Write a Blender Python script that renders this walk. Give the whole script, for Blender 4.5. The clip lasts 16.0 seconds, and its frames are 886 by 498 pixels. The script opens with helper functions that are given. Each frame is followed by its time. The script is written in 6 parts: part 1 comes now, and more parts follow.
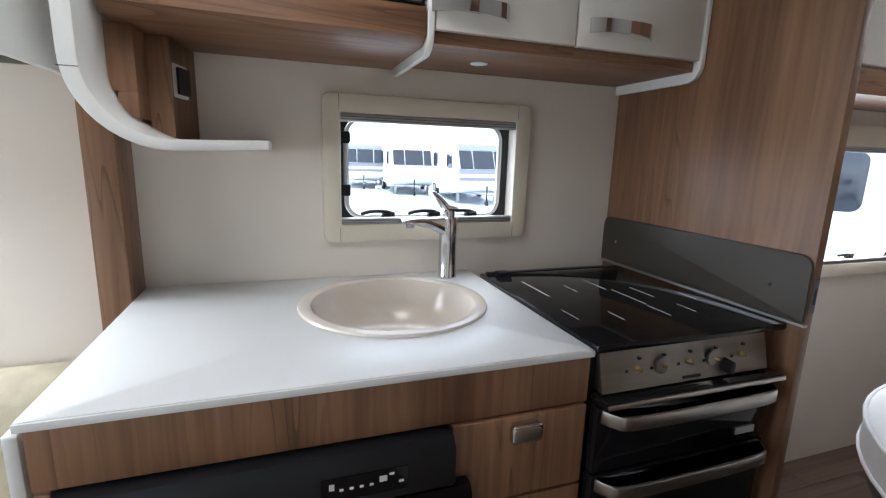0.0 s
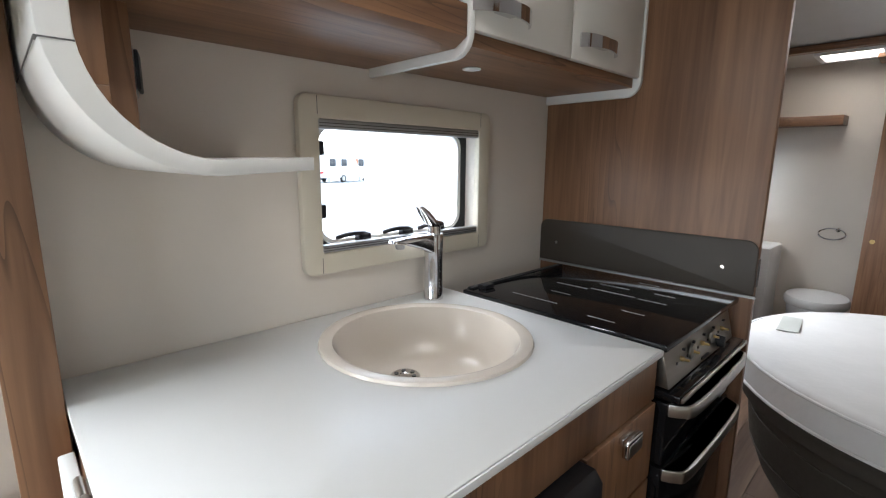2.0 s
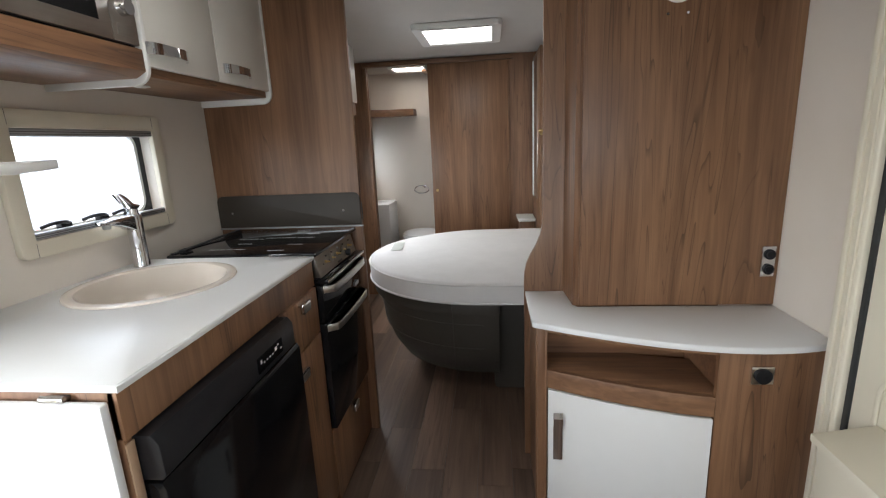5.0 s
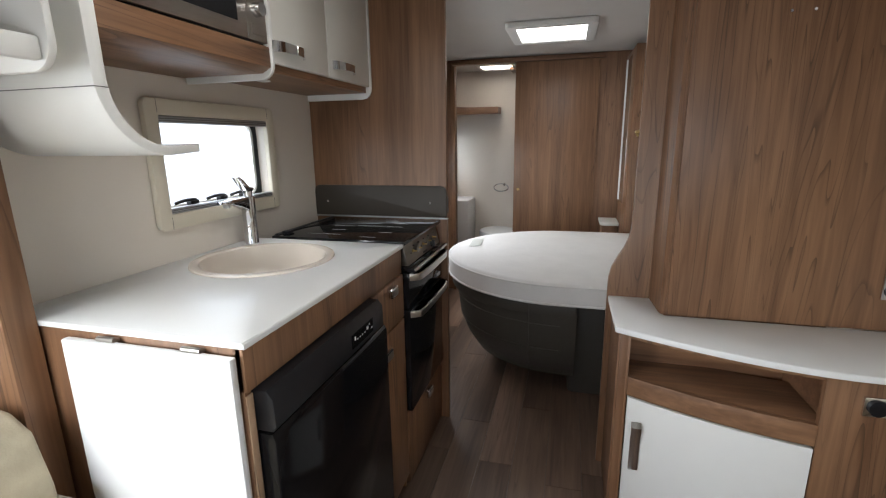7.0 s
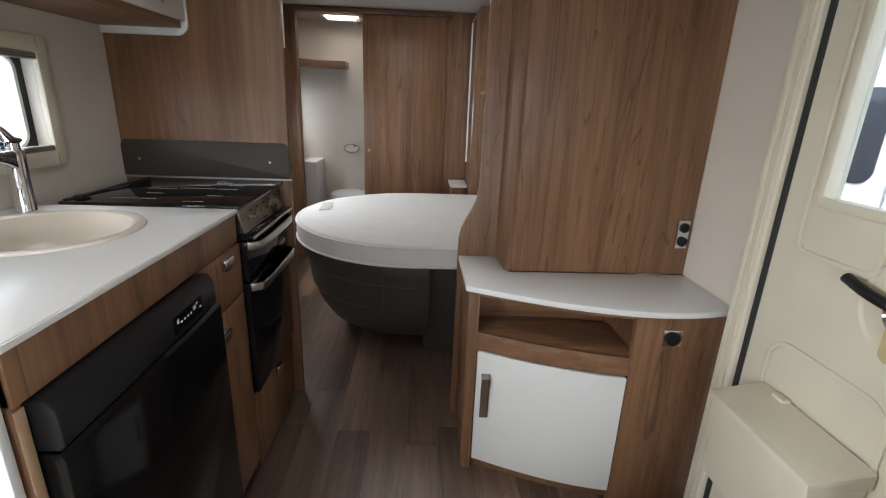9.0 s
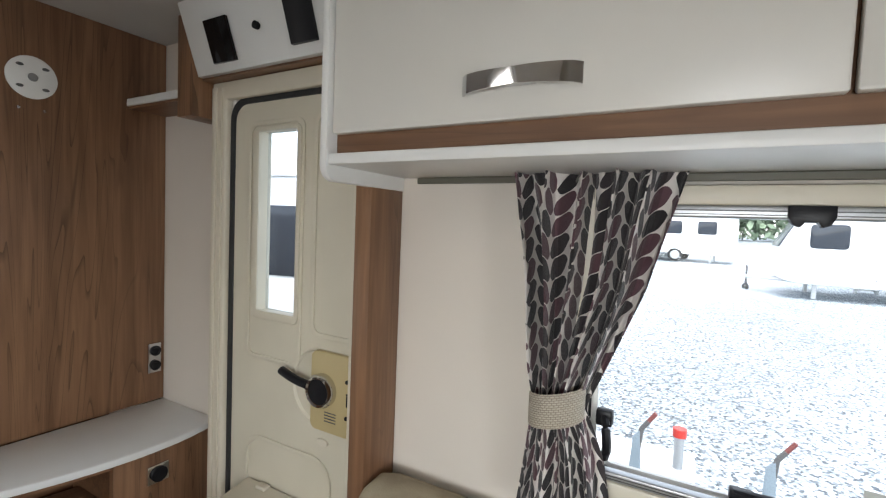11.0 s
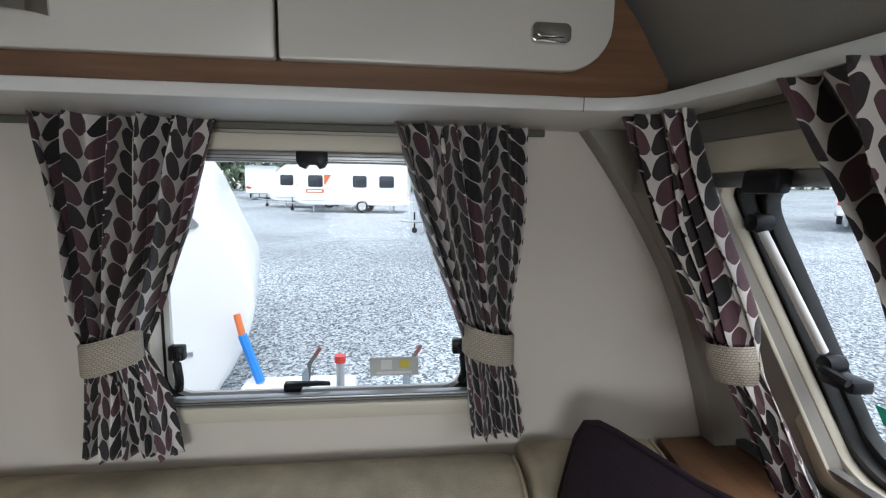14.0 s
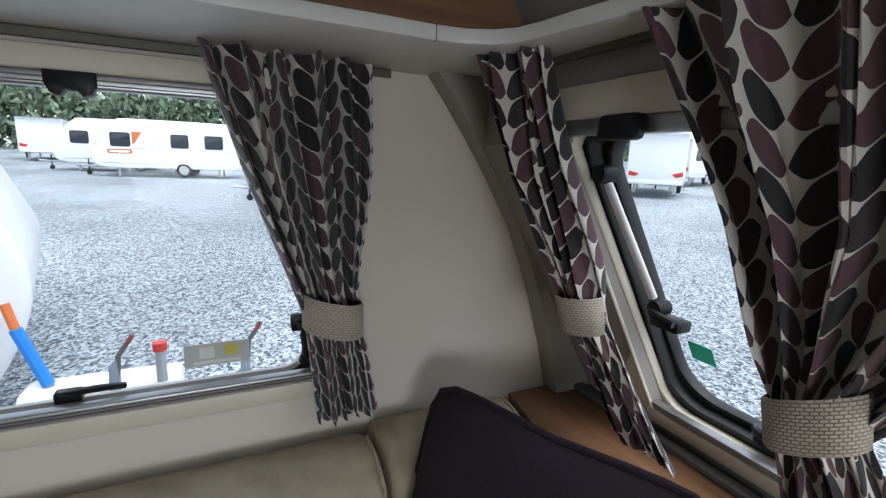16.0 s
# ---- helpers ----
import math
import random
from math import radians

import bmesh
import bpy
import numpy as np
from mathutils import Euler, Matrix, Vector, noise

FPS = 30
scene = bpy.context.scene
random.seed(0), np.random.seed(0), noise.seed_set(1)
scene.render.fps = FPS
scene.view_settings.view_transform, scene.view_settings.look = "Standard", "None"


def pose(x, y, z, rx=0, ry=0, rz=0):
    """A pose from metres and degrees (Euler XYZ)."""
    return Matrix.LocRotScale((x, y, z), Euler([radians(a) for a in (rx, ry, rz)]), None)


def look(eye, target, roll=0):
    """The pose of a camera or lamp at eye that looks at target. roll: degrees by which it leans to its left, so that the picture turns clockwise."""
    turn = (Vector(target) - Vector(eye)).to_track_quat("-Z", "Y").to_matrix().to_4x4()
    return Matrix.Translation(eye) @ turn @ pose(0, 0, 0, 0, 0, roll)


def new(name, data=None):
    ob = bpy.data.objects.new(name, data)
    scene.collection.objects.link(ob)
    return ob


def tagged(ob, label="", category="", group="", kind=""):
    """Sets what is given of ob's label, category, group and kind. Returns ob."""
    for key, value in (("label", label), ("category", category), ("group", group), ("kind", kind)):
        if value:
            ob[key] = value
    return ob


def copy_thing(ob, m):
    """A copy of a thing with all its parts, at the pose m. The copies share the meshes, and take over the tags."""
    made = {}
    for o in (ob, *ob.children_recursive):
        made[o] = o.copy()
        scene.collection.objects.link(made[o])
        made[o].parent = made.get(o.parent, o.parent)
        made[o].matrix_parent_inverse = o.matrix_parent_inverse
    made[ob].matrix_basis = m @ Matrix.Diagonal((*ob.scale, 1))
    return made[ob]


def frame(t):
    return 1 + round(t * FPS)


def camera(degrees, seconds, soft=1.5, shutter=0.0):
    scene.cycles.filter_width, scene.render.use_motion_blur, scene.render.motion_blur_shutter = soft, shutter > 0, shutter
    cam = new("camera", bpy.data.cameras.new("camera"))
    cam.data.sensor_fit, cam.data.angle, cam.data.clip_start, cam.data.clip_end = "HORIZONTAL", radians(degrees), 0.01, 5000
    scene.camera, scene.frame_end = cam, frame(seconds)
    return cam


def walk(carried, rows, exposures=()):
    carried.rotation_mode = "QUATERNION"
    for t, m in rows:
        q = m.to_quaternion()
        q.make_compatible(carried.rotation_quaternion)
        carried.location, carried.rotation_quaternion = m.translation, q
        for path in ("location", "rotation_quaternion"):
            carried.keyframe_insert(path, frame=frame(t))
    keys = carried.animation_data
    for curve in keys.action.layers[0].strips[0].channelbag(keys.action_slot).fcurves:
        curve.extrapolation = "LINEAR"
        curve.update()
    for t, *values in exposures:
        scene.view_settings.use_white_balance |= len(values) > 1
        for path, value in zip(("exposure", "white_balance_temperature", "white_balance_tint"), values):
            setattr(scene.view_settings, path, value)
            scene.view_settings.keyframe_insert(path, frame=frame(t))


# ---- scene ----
cam = camera(87.5, 16.0, 1.2)
PATH = [
    (0, (-0.057, 0.191, 1.259), (0.587, 2.043, 0.866), 1.7),
    (0.5, (-0.079, 0.2, 1.238), (0.657, 2.018, 0.846), 1.8),
    (1, (-0.156, 0.382, 1.245), (0.739, 2.125, 0.839), 1.4),
    (1.5, (-0.283, 0.516, 1.238), (0.831, 2.133, 0.859), 0.9),
    (2, (-0.427, 0.542, 1.274), (0.936, 1.958, 0.903), 0.5),
    (2.5, (-0.602, 0.449, 1.294), (1.027, 1.548, 0.922), -0.3),
    (3, (-0.742, 0.386, 1.297), (1.09, 1.086, 0.906), -1.3),
    (3.5, (-0.87, 0.293, 1.291), (1.058, 0.608, 0.861), -2.7),
    (3.7, (-0.922, 0.246, 1.285), (1.016, 0.445, 0.833), -3.0),
    (5.8, (-1.044, 0.239, 1.278), (0.881, 0.514, 0.812), -1.7),
    (6, (-1.058, 0.243, 1.277), (0.857, 0.583, 0.811), -2.0),
    (6.5, (-1.068, 0.266, 1.277), (0.829, 0.701, 0.818), -1.6),
    (7, (-1.063, 0.286, 1.277), (0.816, 0.799, 0.823), -0.8),
    (7.5, (-1.055, 0.298, 1.267), (0.795, 0.876, 0.775), -1.9),
    (8, (-1.038, 0.314, 1.26), (0.807, 0.882, 0.737), -2.8),
    (8.2, (-1.029, 0.313, 1.254), (0.822, 0.832, 0.704), -1.6),
    (10.3, (-0.946, 0.223, 1.307), (0.49, -1.127, 0.971), 3.4),
    (10.5, (-0.984, 0.241, 1.33), (0.371, -1.21, 1.089), 3.8),
    (11, (-1.088, 0.236, 1.349), (-0.104, -1.502, 1.245), 2.3),
    (11.5, (-1.193, 0.205, 1.35), (-0.814, -1.757, 1.283), 0.7),
    (11.6, (-1.222, 0.195, 1.336), (-0.901, -1.779, 1.303), 1.5),
    (12, (-1.277, 0.206, 1.341), (-1.228, -1.786, 1.17), 1.1),
    (12.5, (-1.355, 0.237, 1.333), (-1.333, -1.746, 1.069), -1.0),
    (13, (-1.357, 0.27, 1.342), (-1.5, -1.711, 1.103), 0.9),
    (13.5, (-1.393, 0.283, 1.335), (-1.697, -1.681, 1.104), 1.7),
    (14, (-1.384, 0.283, 1.33), (-1.605, -1.688, 1.076), 0.8),
    (14.5, (-1.405, 0.275, 1.326), (-1.859, -1.646, 1.008), -0.8),
    (15, (-1.422, 0.255, 1.327), (-2.099, -1.606, 1.044), -0.3),
    (15.5, (-1.407, 0.218, 1.315), (-2.029, -1.654, 0.982), 0.7),
    (16, (-1.414, 0.172, 1.298), (-2.262, -1.6, 0.921), 2.1),
]

EXPOSURE = [(0.0, 2.72, 5950, 10), (3.0, 2.56, 6350, 10), (6.0, 2.56, 6400, 10), (8.2, 2.42, 6400, 10), (10.5, 2.34, 6600, 10), (11.5, 1.67, 6450, 10), (12.0, 1.38, 6350, 10), (12.5, 1.28, 6250, 10), (13.5, 1.25, 6300, 10), (14.5, 1.15, 6350, 10), (16.0, 1.1, 6200, 10)]
walk(cam, [(t, look(eye, target, roll)) for t, eye, target, roll in PATH], EXPOSURE)

# ---- levels and main planes of the caravan ----
FLOOR, CEIL, GROUND = -0.10, 1.95, -0.55
Y_K, Y_D = 1.49, -0.69          # inner faces of the kitchen side and of the door side
Y_R = -0.735                    # inner face of the door side beyond the entrance door
X_REAR, X_PART = 3.78, 3.05     # rear wall, washroom partition
TOP = 0.915                     # kitchen worktop
SIDE = 0.666                    # sideboard worktop

# ---- world, sun, lamps ----
world = bpy.data.worlds.new("overcast_sky")
scene.world = world
world.use_nodes = True
wn, wl = world.node_tree.nodes, world.node_tree.links
sky = wn.new("ShaderNodeTexSky")
sky.sky_type, sky.sun_disc = "NISHITA", False
sky.sun_elevation, sky.sun_rotation, sky.dust_density = radians(67), radians(-18), 1.0
soften = wn.new("ShaderNodeHueSaturation")
soften.inputs["Saturation"].default_value = 0.3
wl.new(sky.outputs["Color"], soften.inputs["Color"])
wl.new(soften.outputs["Color"], wn["Background"].inputs["Color"])
wn["Background"].inputs["Strength"].default_value = 0.15
sun = new("sun", bpy.data.lights.new("sun", "SUN"))
sun.data.energy, sun.data.angle, sun.data.color = 1.5, radians(60), (1.0, 0.97, 0.93)
sun.matrix_world = look((-4, 12, 30), (0, 0, 0))


def window_lamp(name, eye, target, w, h, watts):
    lamp = new(name, bpy.data.lights.new(name, "AREA"))
    lamp.data.shape, lamp.data.size, lamp.data.size_y, lamp.data.energy = "RECTANGLE", w, h, watts
    lamp.data.color = (0.95, 0.98, 1.0)
    lamp.matrix_world = look(eye, target)
    return lamp


window_lamp("daylight_front", (-2.16, 0.42, 1.06), (-1.3, 0.80, 0.66), 0.6, 0.5, 2.0)
window_lamp("daylight_side", (-1.22, 1.52, 1.13), (-1.22, 1.0, 0.55), 0.6, 0.46, 6.3)
window_lamp("daylight_bedroom", (2.12, 1.53, 1.11), (2.0, 0.9, 0.75), 0.94, 0.44, 1.6)


# ---- materials ----
def material(name, colour, rough=0.5, metal=0.0, vary=0.06, scale=6.0, bump=0.0, bump_scale=60.0, coat=0.0, stretch=(1, 1, 1), spec=0.5):
    m = bpy.data.materials.new(name)
    m.use_nodes = True
    n, l = m.node_tree.nodes, m.node_tree.links
    b = n["Principled BSDF"]
    b.inputs["Roughness"].default_value, b.inputs["Metallic"].default_value = rough, metal
    b.inputs["Coat Weight"].default_value = coat
    co = n.new("ShaderNodeTexCoord")
    mp = n.new("ShaderNodeMapping")
    mp.inputs["Scale"].default_value = stretch
    l.new(co.outputs["Object"], mp.inputs["Vector"])
    big = n.new("ShaderNodeTexNoise")
    big.inputs["Scale"].default_value, big.inputs["Detail"].default_value = scale, 5
    l.new(mp.outputs[0], big.inputs["Vector"])
    ramp = n.new("ShaderNodeValToRGB")
    ramp.color_ramp.elements[0].position, ramp.color_ramp.elements[1].position = 0.3, 0.7
    ramp.color_ramp.elements[0].color = (*[max(0, c * (1 - vary)) for c in colour], 1)
    ramp.color_ramp.elements[1].color = (*[min(1, c * (1 + vary)) for c in colour], 1)
    l.new(big.outputs["Fac"], ramp.inputs["Fac"])
    l.new(ramp.outputs["Color"], b.inputs["Base Color"])
    fine = n.new("ShaderNodeTexNoise")
    fine.inputs["Scale"].default_value, fine.inputs["Detail"].default_value = bump_scale, 3
    l.new(mp.outputs[0], fine.inputs["Vector"])
    ra = n.new("ShaderNodeMapRange")
    ra.inputs["To Min"].default_value, ra.inputs["To Max"].default_value = max(0.02, rough * 0.8), min(1, rough * 1.2)
    l.new(fine.outputs["Fac"], ra.inputs["Value"])
    l.new(ra.outputs[0], b.inputs["Roughness"])
    b.inputs["Specular IOR Level"].default_value = spec
    if bump:
        bp = n.new("ShaderNodeBump")
        bp.inputs["Strength"].default_value, bp.inputs["Distance"].default_value = bump, 0.002
        l.new(fine.outputs["Fac"], bp.inputs["Height"])
        l.new(bp.outputs[0], b.inputs["Normal"])
    return m


def wood_material(name, dark, light, along="z", rough=0.42, shuffle=False):
    """Foil-wrapped board: broad bands, fine streaks and cathedral lines along one axis."""
    m = bpy.data.materials.new(name)
    m.use_nodes = True
    n, l = m.node_tree.nodes, m.node_tree.links
    b = n["Principled BSDF"]
    co = n.new("ShaderNodeTexCoord")
    sq = {"x": (0.05, 1, 1), "y": (1, 0.05, 1), "z": (1, 1, 0.05)}[along]

    def noisy(scale, detail, distortion):
        mp = n.new("ShaderNodeMapping")
        mp.inputs["Scale"].default_value = sq
        l.new(source, mp.inputs["Vector"])
        t = n.new("ShaderNodeTexNoise")
        t.inputs["Scale"].default_value, t.inputs["Detail"].default_value, t.inputs["Distortion"].default_value = scale, detail, distortion
        l.new(mp.outputs[0], t.inputs["Vector"])
        return t.outputs["Fac"]

    if shuffle:
        info = n.new("ShaderNodeObjectInfo")
        com = n.new("ShaderNodeCombineXYZ")
        big_ = n.new("ShaderNodeMath")
        big_.operation = "MULTIPLY"
        big_.inputs[1].default_value = 37.0
        l.new(info.outputs["Random"], big_.inputs[0])
        for k in range(3):
            l.new(big_.outputs[0], com.inputs[k])
        add = n.new("ShaderNodeVectorMath")
        l.new(co.outputs["Object"], add.inputs[0])
        l.new(com.outputs[0], add.inputs[1])
        source = add.outputs[0]
    else:
        source = co.outputs["Object"]
    band, streak, pore = noisy(8.5, 3, 0.6), noisy(60, 4, 0.8), noisy(300, 2, 0.2)

    def op(kind, *values):
        t = n.new("ShaderNodeMath")
        t.operation = kind
        for k, v in enumerate(values):
            if isinstance(v, (int, float)):
                t.inputs[k].default_value = v
            else:
                l.new(v, t.inputs[k])
        return t.outputs[0]

    # cathedral lines: rings of a broad noise, drawn only in patches
    turn = op("FRACT", op("MULTIPLY", noisy(7.5, 2, 1.0), 17.0))
    patch = n.new("ShaderNodeMapRange")
    patch.inputs["From Min"].default_value, patch.inputs["From Max"].default_value = 0.46, 0.60
    l.new(noisy(4.3, 1, 0.3), patch.inputs["Value"])
    edge_ = n.new("ShaderNodeMapRange")
    edge_.inputs["From Min"].default_value, edge_.inputs["From Max"].default_value = 0.0, 0.16
    edge_.inputs["To Min"].default_value, edge_.inputs["To Max"].default_value = 1.0, 0.0
    l.new(turn, edge_.inputs["Value"])
    dark_line = op("MULTIPLY", op("MULTIPLY", edge_.outputs[0], patch.outputs[0]), 0.52)
    tone = op("SUBTRACT", 1.0, dark_line)
    if shuffle:
        tone = op("MULTIPLY", tone, op("MULTIPLY_ADD", info.outputs["Random"], 0.75, 0.62))
    ramp = n.new("ShaderNodeValToRGB")
    e = ramp.color_ramp.elements
    e[0].position, e[1].position = 0.33, 0.67
    e[0].color, e[1].color = (*dark, 1), (*light, 1)
    l.new(op("MULTIPLY_ADD", band, 0.62, op("MULTIPLY", streak, 0.38)), ramp.inputs["Fac"])
    mul = n.new("ShaderNodeVectorMath")
    mul.operation = "SCALE"
    l.new(ramp.outputs["Color"], mul.inputs[0])
    l.new(tone, mul.inputs["Scale"])
    l.new(mul.outputs[0], b.inputs["Base Color"])
    b.inputs["Roughness"].default_value = rough
    bp = n.new("ShaderNodeBump")
    bp.inputs["Strength"].default_value, bp.inputs["Distance"].default_value = 0.12, 0.001
    l.new(pore, bp.inputs["Height"])
    l.new(bp.outputs[0], b.inputs["Normal"])
    return m


def glass_material(name, tint=(0.95, 0.97, 0.98)):
    m = bpy.data.materials.new(name)
    m.use_nodes = True
    n, l = m.node_tree.nodes, m.node_tree.links
    clear = n.new("ShaderNodeBsdfTransparent")
    clear.inputs["Color"].default_value = (*tint, 1)
    gloss = n.new("ShaderNodeBsdfGlossy")
    gloss.inputs["Roughness"].default_value = 0.03
    lw_ = n.new("ShaderNodeLayerWeight")
    lw_.inputs["Blend"].default_value = 0.5
    pw = n.new("ShaderNodeMath")
    pw.operation = "POWER"
    pw.inputs[1].default_value = 4.0
    l.new(lw_.outputs["Facing"], pw.inputs[0])
    fres = n.new("ShaderNodeMath")
    fres.operation = "MULTIPLY_ADD"
    fres.inputs[1].default_value, fres.inputs[2].default_value = 0.22, 0.006
    l.new(pw.outputs[0], fres.inputs[0])
    mx = n.new("ShaderNodeMixShader")
    l.new(fres.outputs[0], mx.inputs["Fac"])
    l.new(clear.outputs[0], mx.inputs[1])
    l.new(gloss.outputs[0], mx.inputs[2])
    l.new(mx.outputs[0], n["Material Output"].inputs["Surface"])
    return m


def glow_material(name, colour, strength):
    m = bpy.data.materials.new(name)
    m.use_nodes = True
    b = m.node_tree.nodes["Principled BSDF"]
    b.inputs["Base Color"].default_value = (0.8, 0.8, 0.8, 1)
    b.inputs["Emission Color"].default_value = (*colour, 1)
    b.inputs["Emission Strength"].default_value = strength
    return m


def curtain_material(name):
    """Woven cotton printed with columns of paired leaves, in dark taupe and mauve on a pale ground."""
    m = bpy.data.materials.new(name)
    m.use_nodes = True
    n, l = m.node_tree.nodes, m.node_tree.links
    b = n["Principled BSDF"]
    b.inputs["Roughness"].default_value = 0.85
    b.inputs["Sheen Weight"].default_value = 0.2
    uv = n.new("ShaderNodeUVMap")
    sep = n.new("ShaderNodeSeparateXYZ")
    l.new(uv.outputs[0], sep.inputs[0])

    def op(kind, a, c=None):
        t = n.new("ShaderNodeMath")
        t.operation = kind
        for k, v in ((0, a), (1, c)):
            if v is None:
                continue
            if isinstance(v, (int, float)):
                t.inputs[k].default_value = v
            else:
                l.new(v, t.inputs[k])
        return t.outputs[0]

    # a: from the stem (0) to the border of the column (1); f: height within one leaf
    u = op("DIVIDE", sep.outputs[0], 0.086)
    side = op("SUBTRACT", op("MULTIPLY", op("FRACT", u), 2.0), 1.0)
    a = op("ABSOLUTE", side)
    column = op("FLOOR", u)
    v = op("SUBTRACT", op("ADD", op("DIVIDE", sep.outputs[1], 0.041), op("MULTIPLY", column, 0.37)), op("MULTIPLY", a, 0.78))
    f = op("FRACT", v)
    k = op("ABSOLUTE", op("SUBTRACT", op("MULTIPLY", a, 2.06), 1.02))
    half = op("MULTIPLY", op("SUBTRACT", 1.0, op("POWER", k, 3.2)), 0.475)
    leaf = op("GREATER_THAN", half, op("ABSOLUTE", op("SUBTRACT", f, 0.5)))
    cell = n.new("ShaderNodeCombineXYZ")
    l.new(column, cell.inputs[0])
    l.new(op("FLOOR", v), cell.inputs[1])
    l.new(op("SIGN", side), cell.inputs[2])
    rnd = n.new("ShaderNodeTexWhiteNoise")
    l.new(cell.outputs[0], rnd.inputs["Vector"])
    hue = n.new("ShaderNodeValToRGB")
    hue.color_ramp.interpolation = "CONSTANT"
    e = hue.color_ramp.elements
    e[0].color, e[1].color, e[1].position = (0.022, 0.019, 0.021, 1), (0.105, 0.050, 0.062, 1), 0.66
    mid = hue.color_ramp.elements.new(0.40)
    mid.color = (0.036, 0.028, 0.031, 1)
    l.new(rnd.outputs["Value"], hue.inputs["Fac"])
    mx = n.new("ShaderNodeMix")
    mx.data_type = "RGBA"
    mx.inputs["A"].default_value = (0.68, 0.64, 0.60, 1)
    l.new(leaf, mx.inputs["Factor"])
    l.new(hue.outputs["Color"], mx.inputs["B"])
    l.new(mx.outputs["Result"], b.inputs["Base Color"])
    wv = n.new("ShaderNodeTexWave")
    wv.inputs["Scale"].default_value = 380
    l.new(uv.outputs[0], wv.inputs["Vector"])
    bp = n.new("ShaderNodeBump")
    bp.inputs["Strength"].default_value, bp.inputs["Distance"].default_value = 0.25, 0.0006
    l.new(wv.outputs["Fac"], bp.inputs["Height"])
    l.new(bp.outputs[0], b.inputs["Normal"])
    return m


WOOD_D, WOOD_L = (0.106, 0.049, 0.0245), (0.285, 0.152, 0.080)
wood = wood_material("walnut_foil_upright", WOOD_D, WOOD_L, "z")
wood_x = wood_material("walnut_foil_along", WOOD_D, WOOD_L, "x")
wood_y = wood_material("walnut_foil_across", WOOD_D, WOOD_L, "y")
wood_edge = wood_material("pale_oak_edging", (0.33, 0.21, 0.13), (0.46, 0.31, 0.20), "z")
plank = wood_material("vinyl_plank", (0.070, 0.043, 0.031), (0.200, 0.131, 0.094), "x", 0.35, True)
cream = material("cream_wall_board", (0.70, 0.642, 0.572), 0.6, vary=0.03, scale=3, bump=0.08, bump_scale=220)
white_board = material("white_laminate", (0.70, 0.70, 0.68), 0.35, vary=0.015, scale=8, bump=0.03, bump_scale=300)
worktop_mat = material("white_worktop", (0.73, 0.74, 0.74), 0.34, vary=0.010, scale=10, bump_scale=40)
locker_white = material("ivory_locker_gloss", (0.68, 0.66, 0.61), 0.32, vary=0.015, scale=6)
white_trim = material("white_trim_plastic", (0.74, 0.74, 0.72), 0.4, vary=0.02)
cream_frame = material("cream_window_plastic", (0.66, 0.61, 0.50), 0.45, vary=0.02)
door_cream = material("cream_door_plastic", (0.64, 0.595, 0.48), 0.45, vary=0.03, bump=0.05, bump_scale=300)
lock_tan = material("tan_lock_plastic", (0.52, 0.42, 0.22), 0.4, vary=0.03)
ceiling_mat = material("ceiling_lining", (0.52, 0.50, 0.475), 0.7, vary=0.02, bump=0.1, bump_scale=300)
dark_lining = material("grey_front_lining", (0.31, 0.29, 0.26), 0.75, vary=0.03, bump=0.15, bump_scale=300)
grey_alu = material("brushed_blind_rail", (0.42, 0.43, 0.44), 0.35, 0.8, stretch=(0.1, 1, 1), vary=0.08)
chrome = material("chrome", (0.66, 0.66, 0.67), 0.07, 1.0, vary=0.01)
steel = material("brushed_steel", (0.42, 0.40, 0.37), 0.32, 1.0, vary=0.08, scale=40, stretch=(0.06, 1, 1))
dark_steel = material("dull_steel_panel", (0.24, 0.225, 0.205), 0.36, 1.0, vary=0.12, scale=40, stretch=(0.06, 1, 1))
brass = material("brass", (0.52, 0.38, 0.17), 0.3, 1.0)
black_gloss = material("black_glass", (0.008, 0.008, 0.009), 0.07, vary=0.1, spec=0.28)
black_plastic = material("black_plastic", (0.010, 0.010, 0.012), 0.40, vary=0.1, bump=0.05, spec=0.25)
fridge_black = material("black_fridge_panel", (0.006, 0.006, 0.007), 0.10, vary=0.1, spec=0.16)
splash_mat = material("smoked_splash_glass", (0.050, 0.042, 0.034), 0.42, vary=0.08, spec=0.25)
sink_mat = material("cream_sink_enamel", (0.66, 0.60, 0.53), 0.18, vary=0.02)
rubber = material("black_rubber_seal", (0.02, 0.021, 0.022), 0.6, vary=0.1)
mattress_mat = material("white_mattress_ticking", (0.72, 0.71, 0.70), 0.85, vary=0.03, scale=9, bump=0.5, bump_scale=40)
bed_base_mat = material("taupe_bed_base_vinyl", (0.055, 0.049, 0.041), 0.55, vary=0.06, bump=0.1)
sofa_mat = material("olive_beige_weave", (0.385, 0.335, 0.24), 0.8, vary=0.16, scale=16, bump=0.5, bump_scale=260)
sofa_pale = material("pale_basket_weave", (0.50, 0.44, 0.36), 0.85, vary=0.12, scale=120, bump=0.6, bump_scale=300)
plum = material("plum_velvet", (0.016, 0.007, 0.015), 0.85, vary=0.15, scale=14, bump=0.3, bump_scale=300)
tie_mat = material("cream_tieback_braid", (0.52, 0.465, 0.38), 0.85, vary=0.12, scale=150)
tn, tl = tie_mat.node_tree.nodes, tie_mat.node_tree.links
weave = tn.new("ShaderNodeTexBrick")
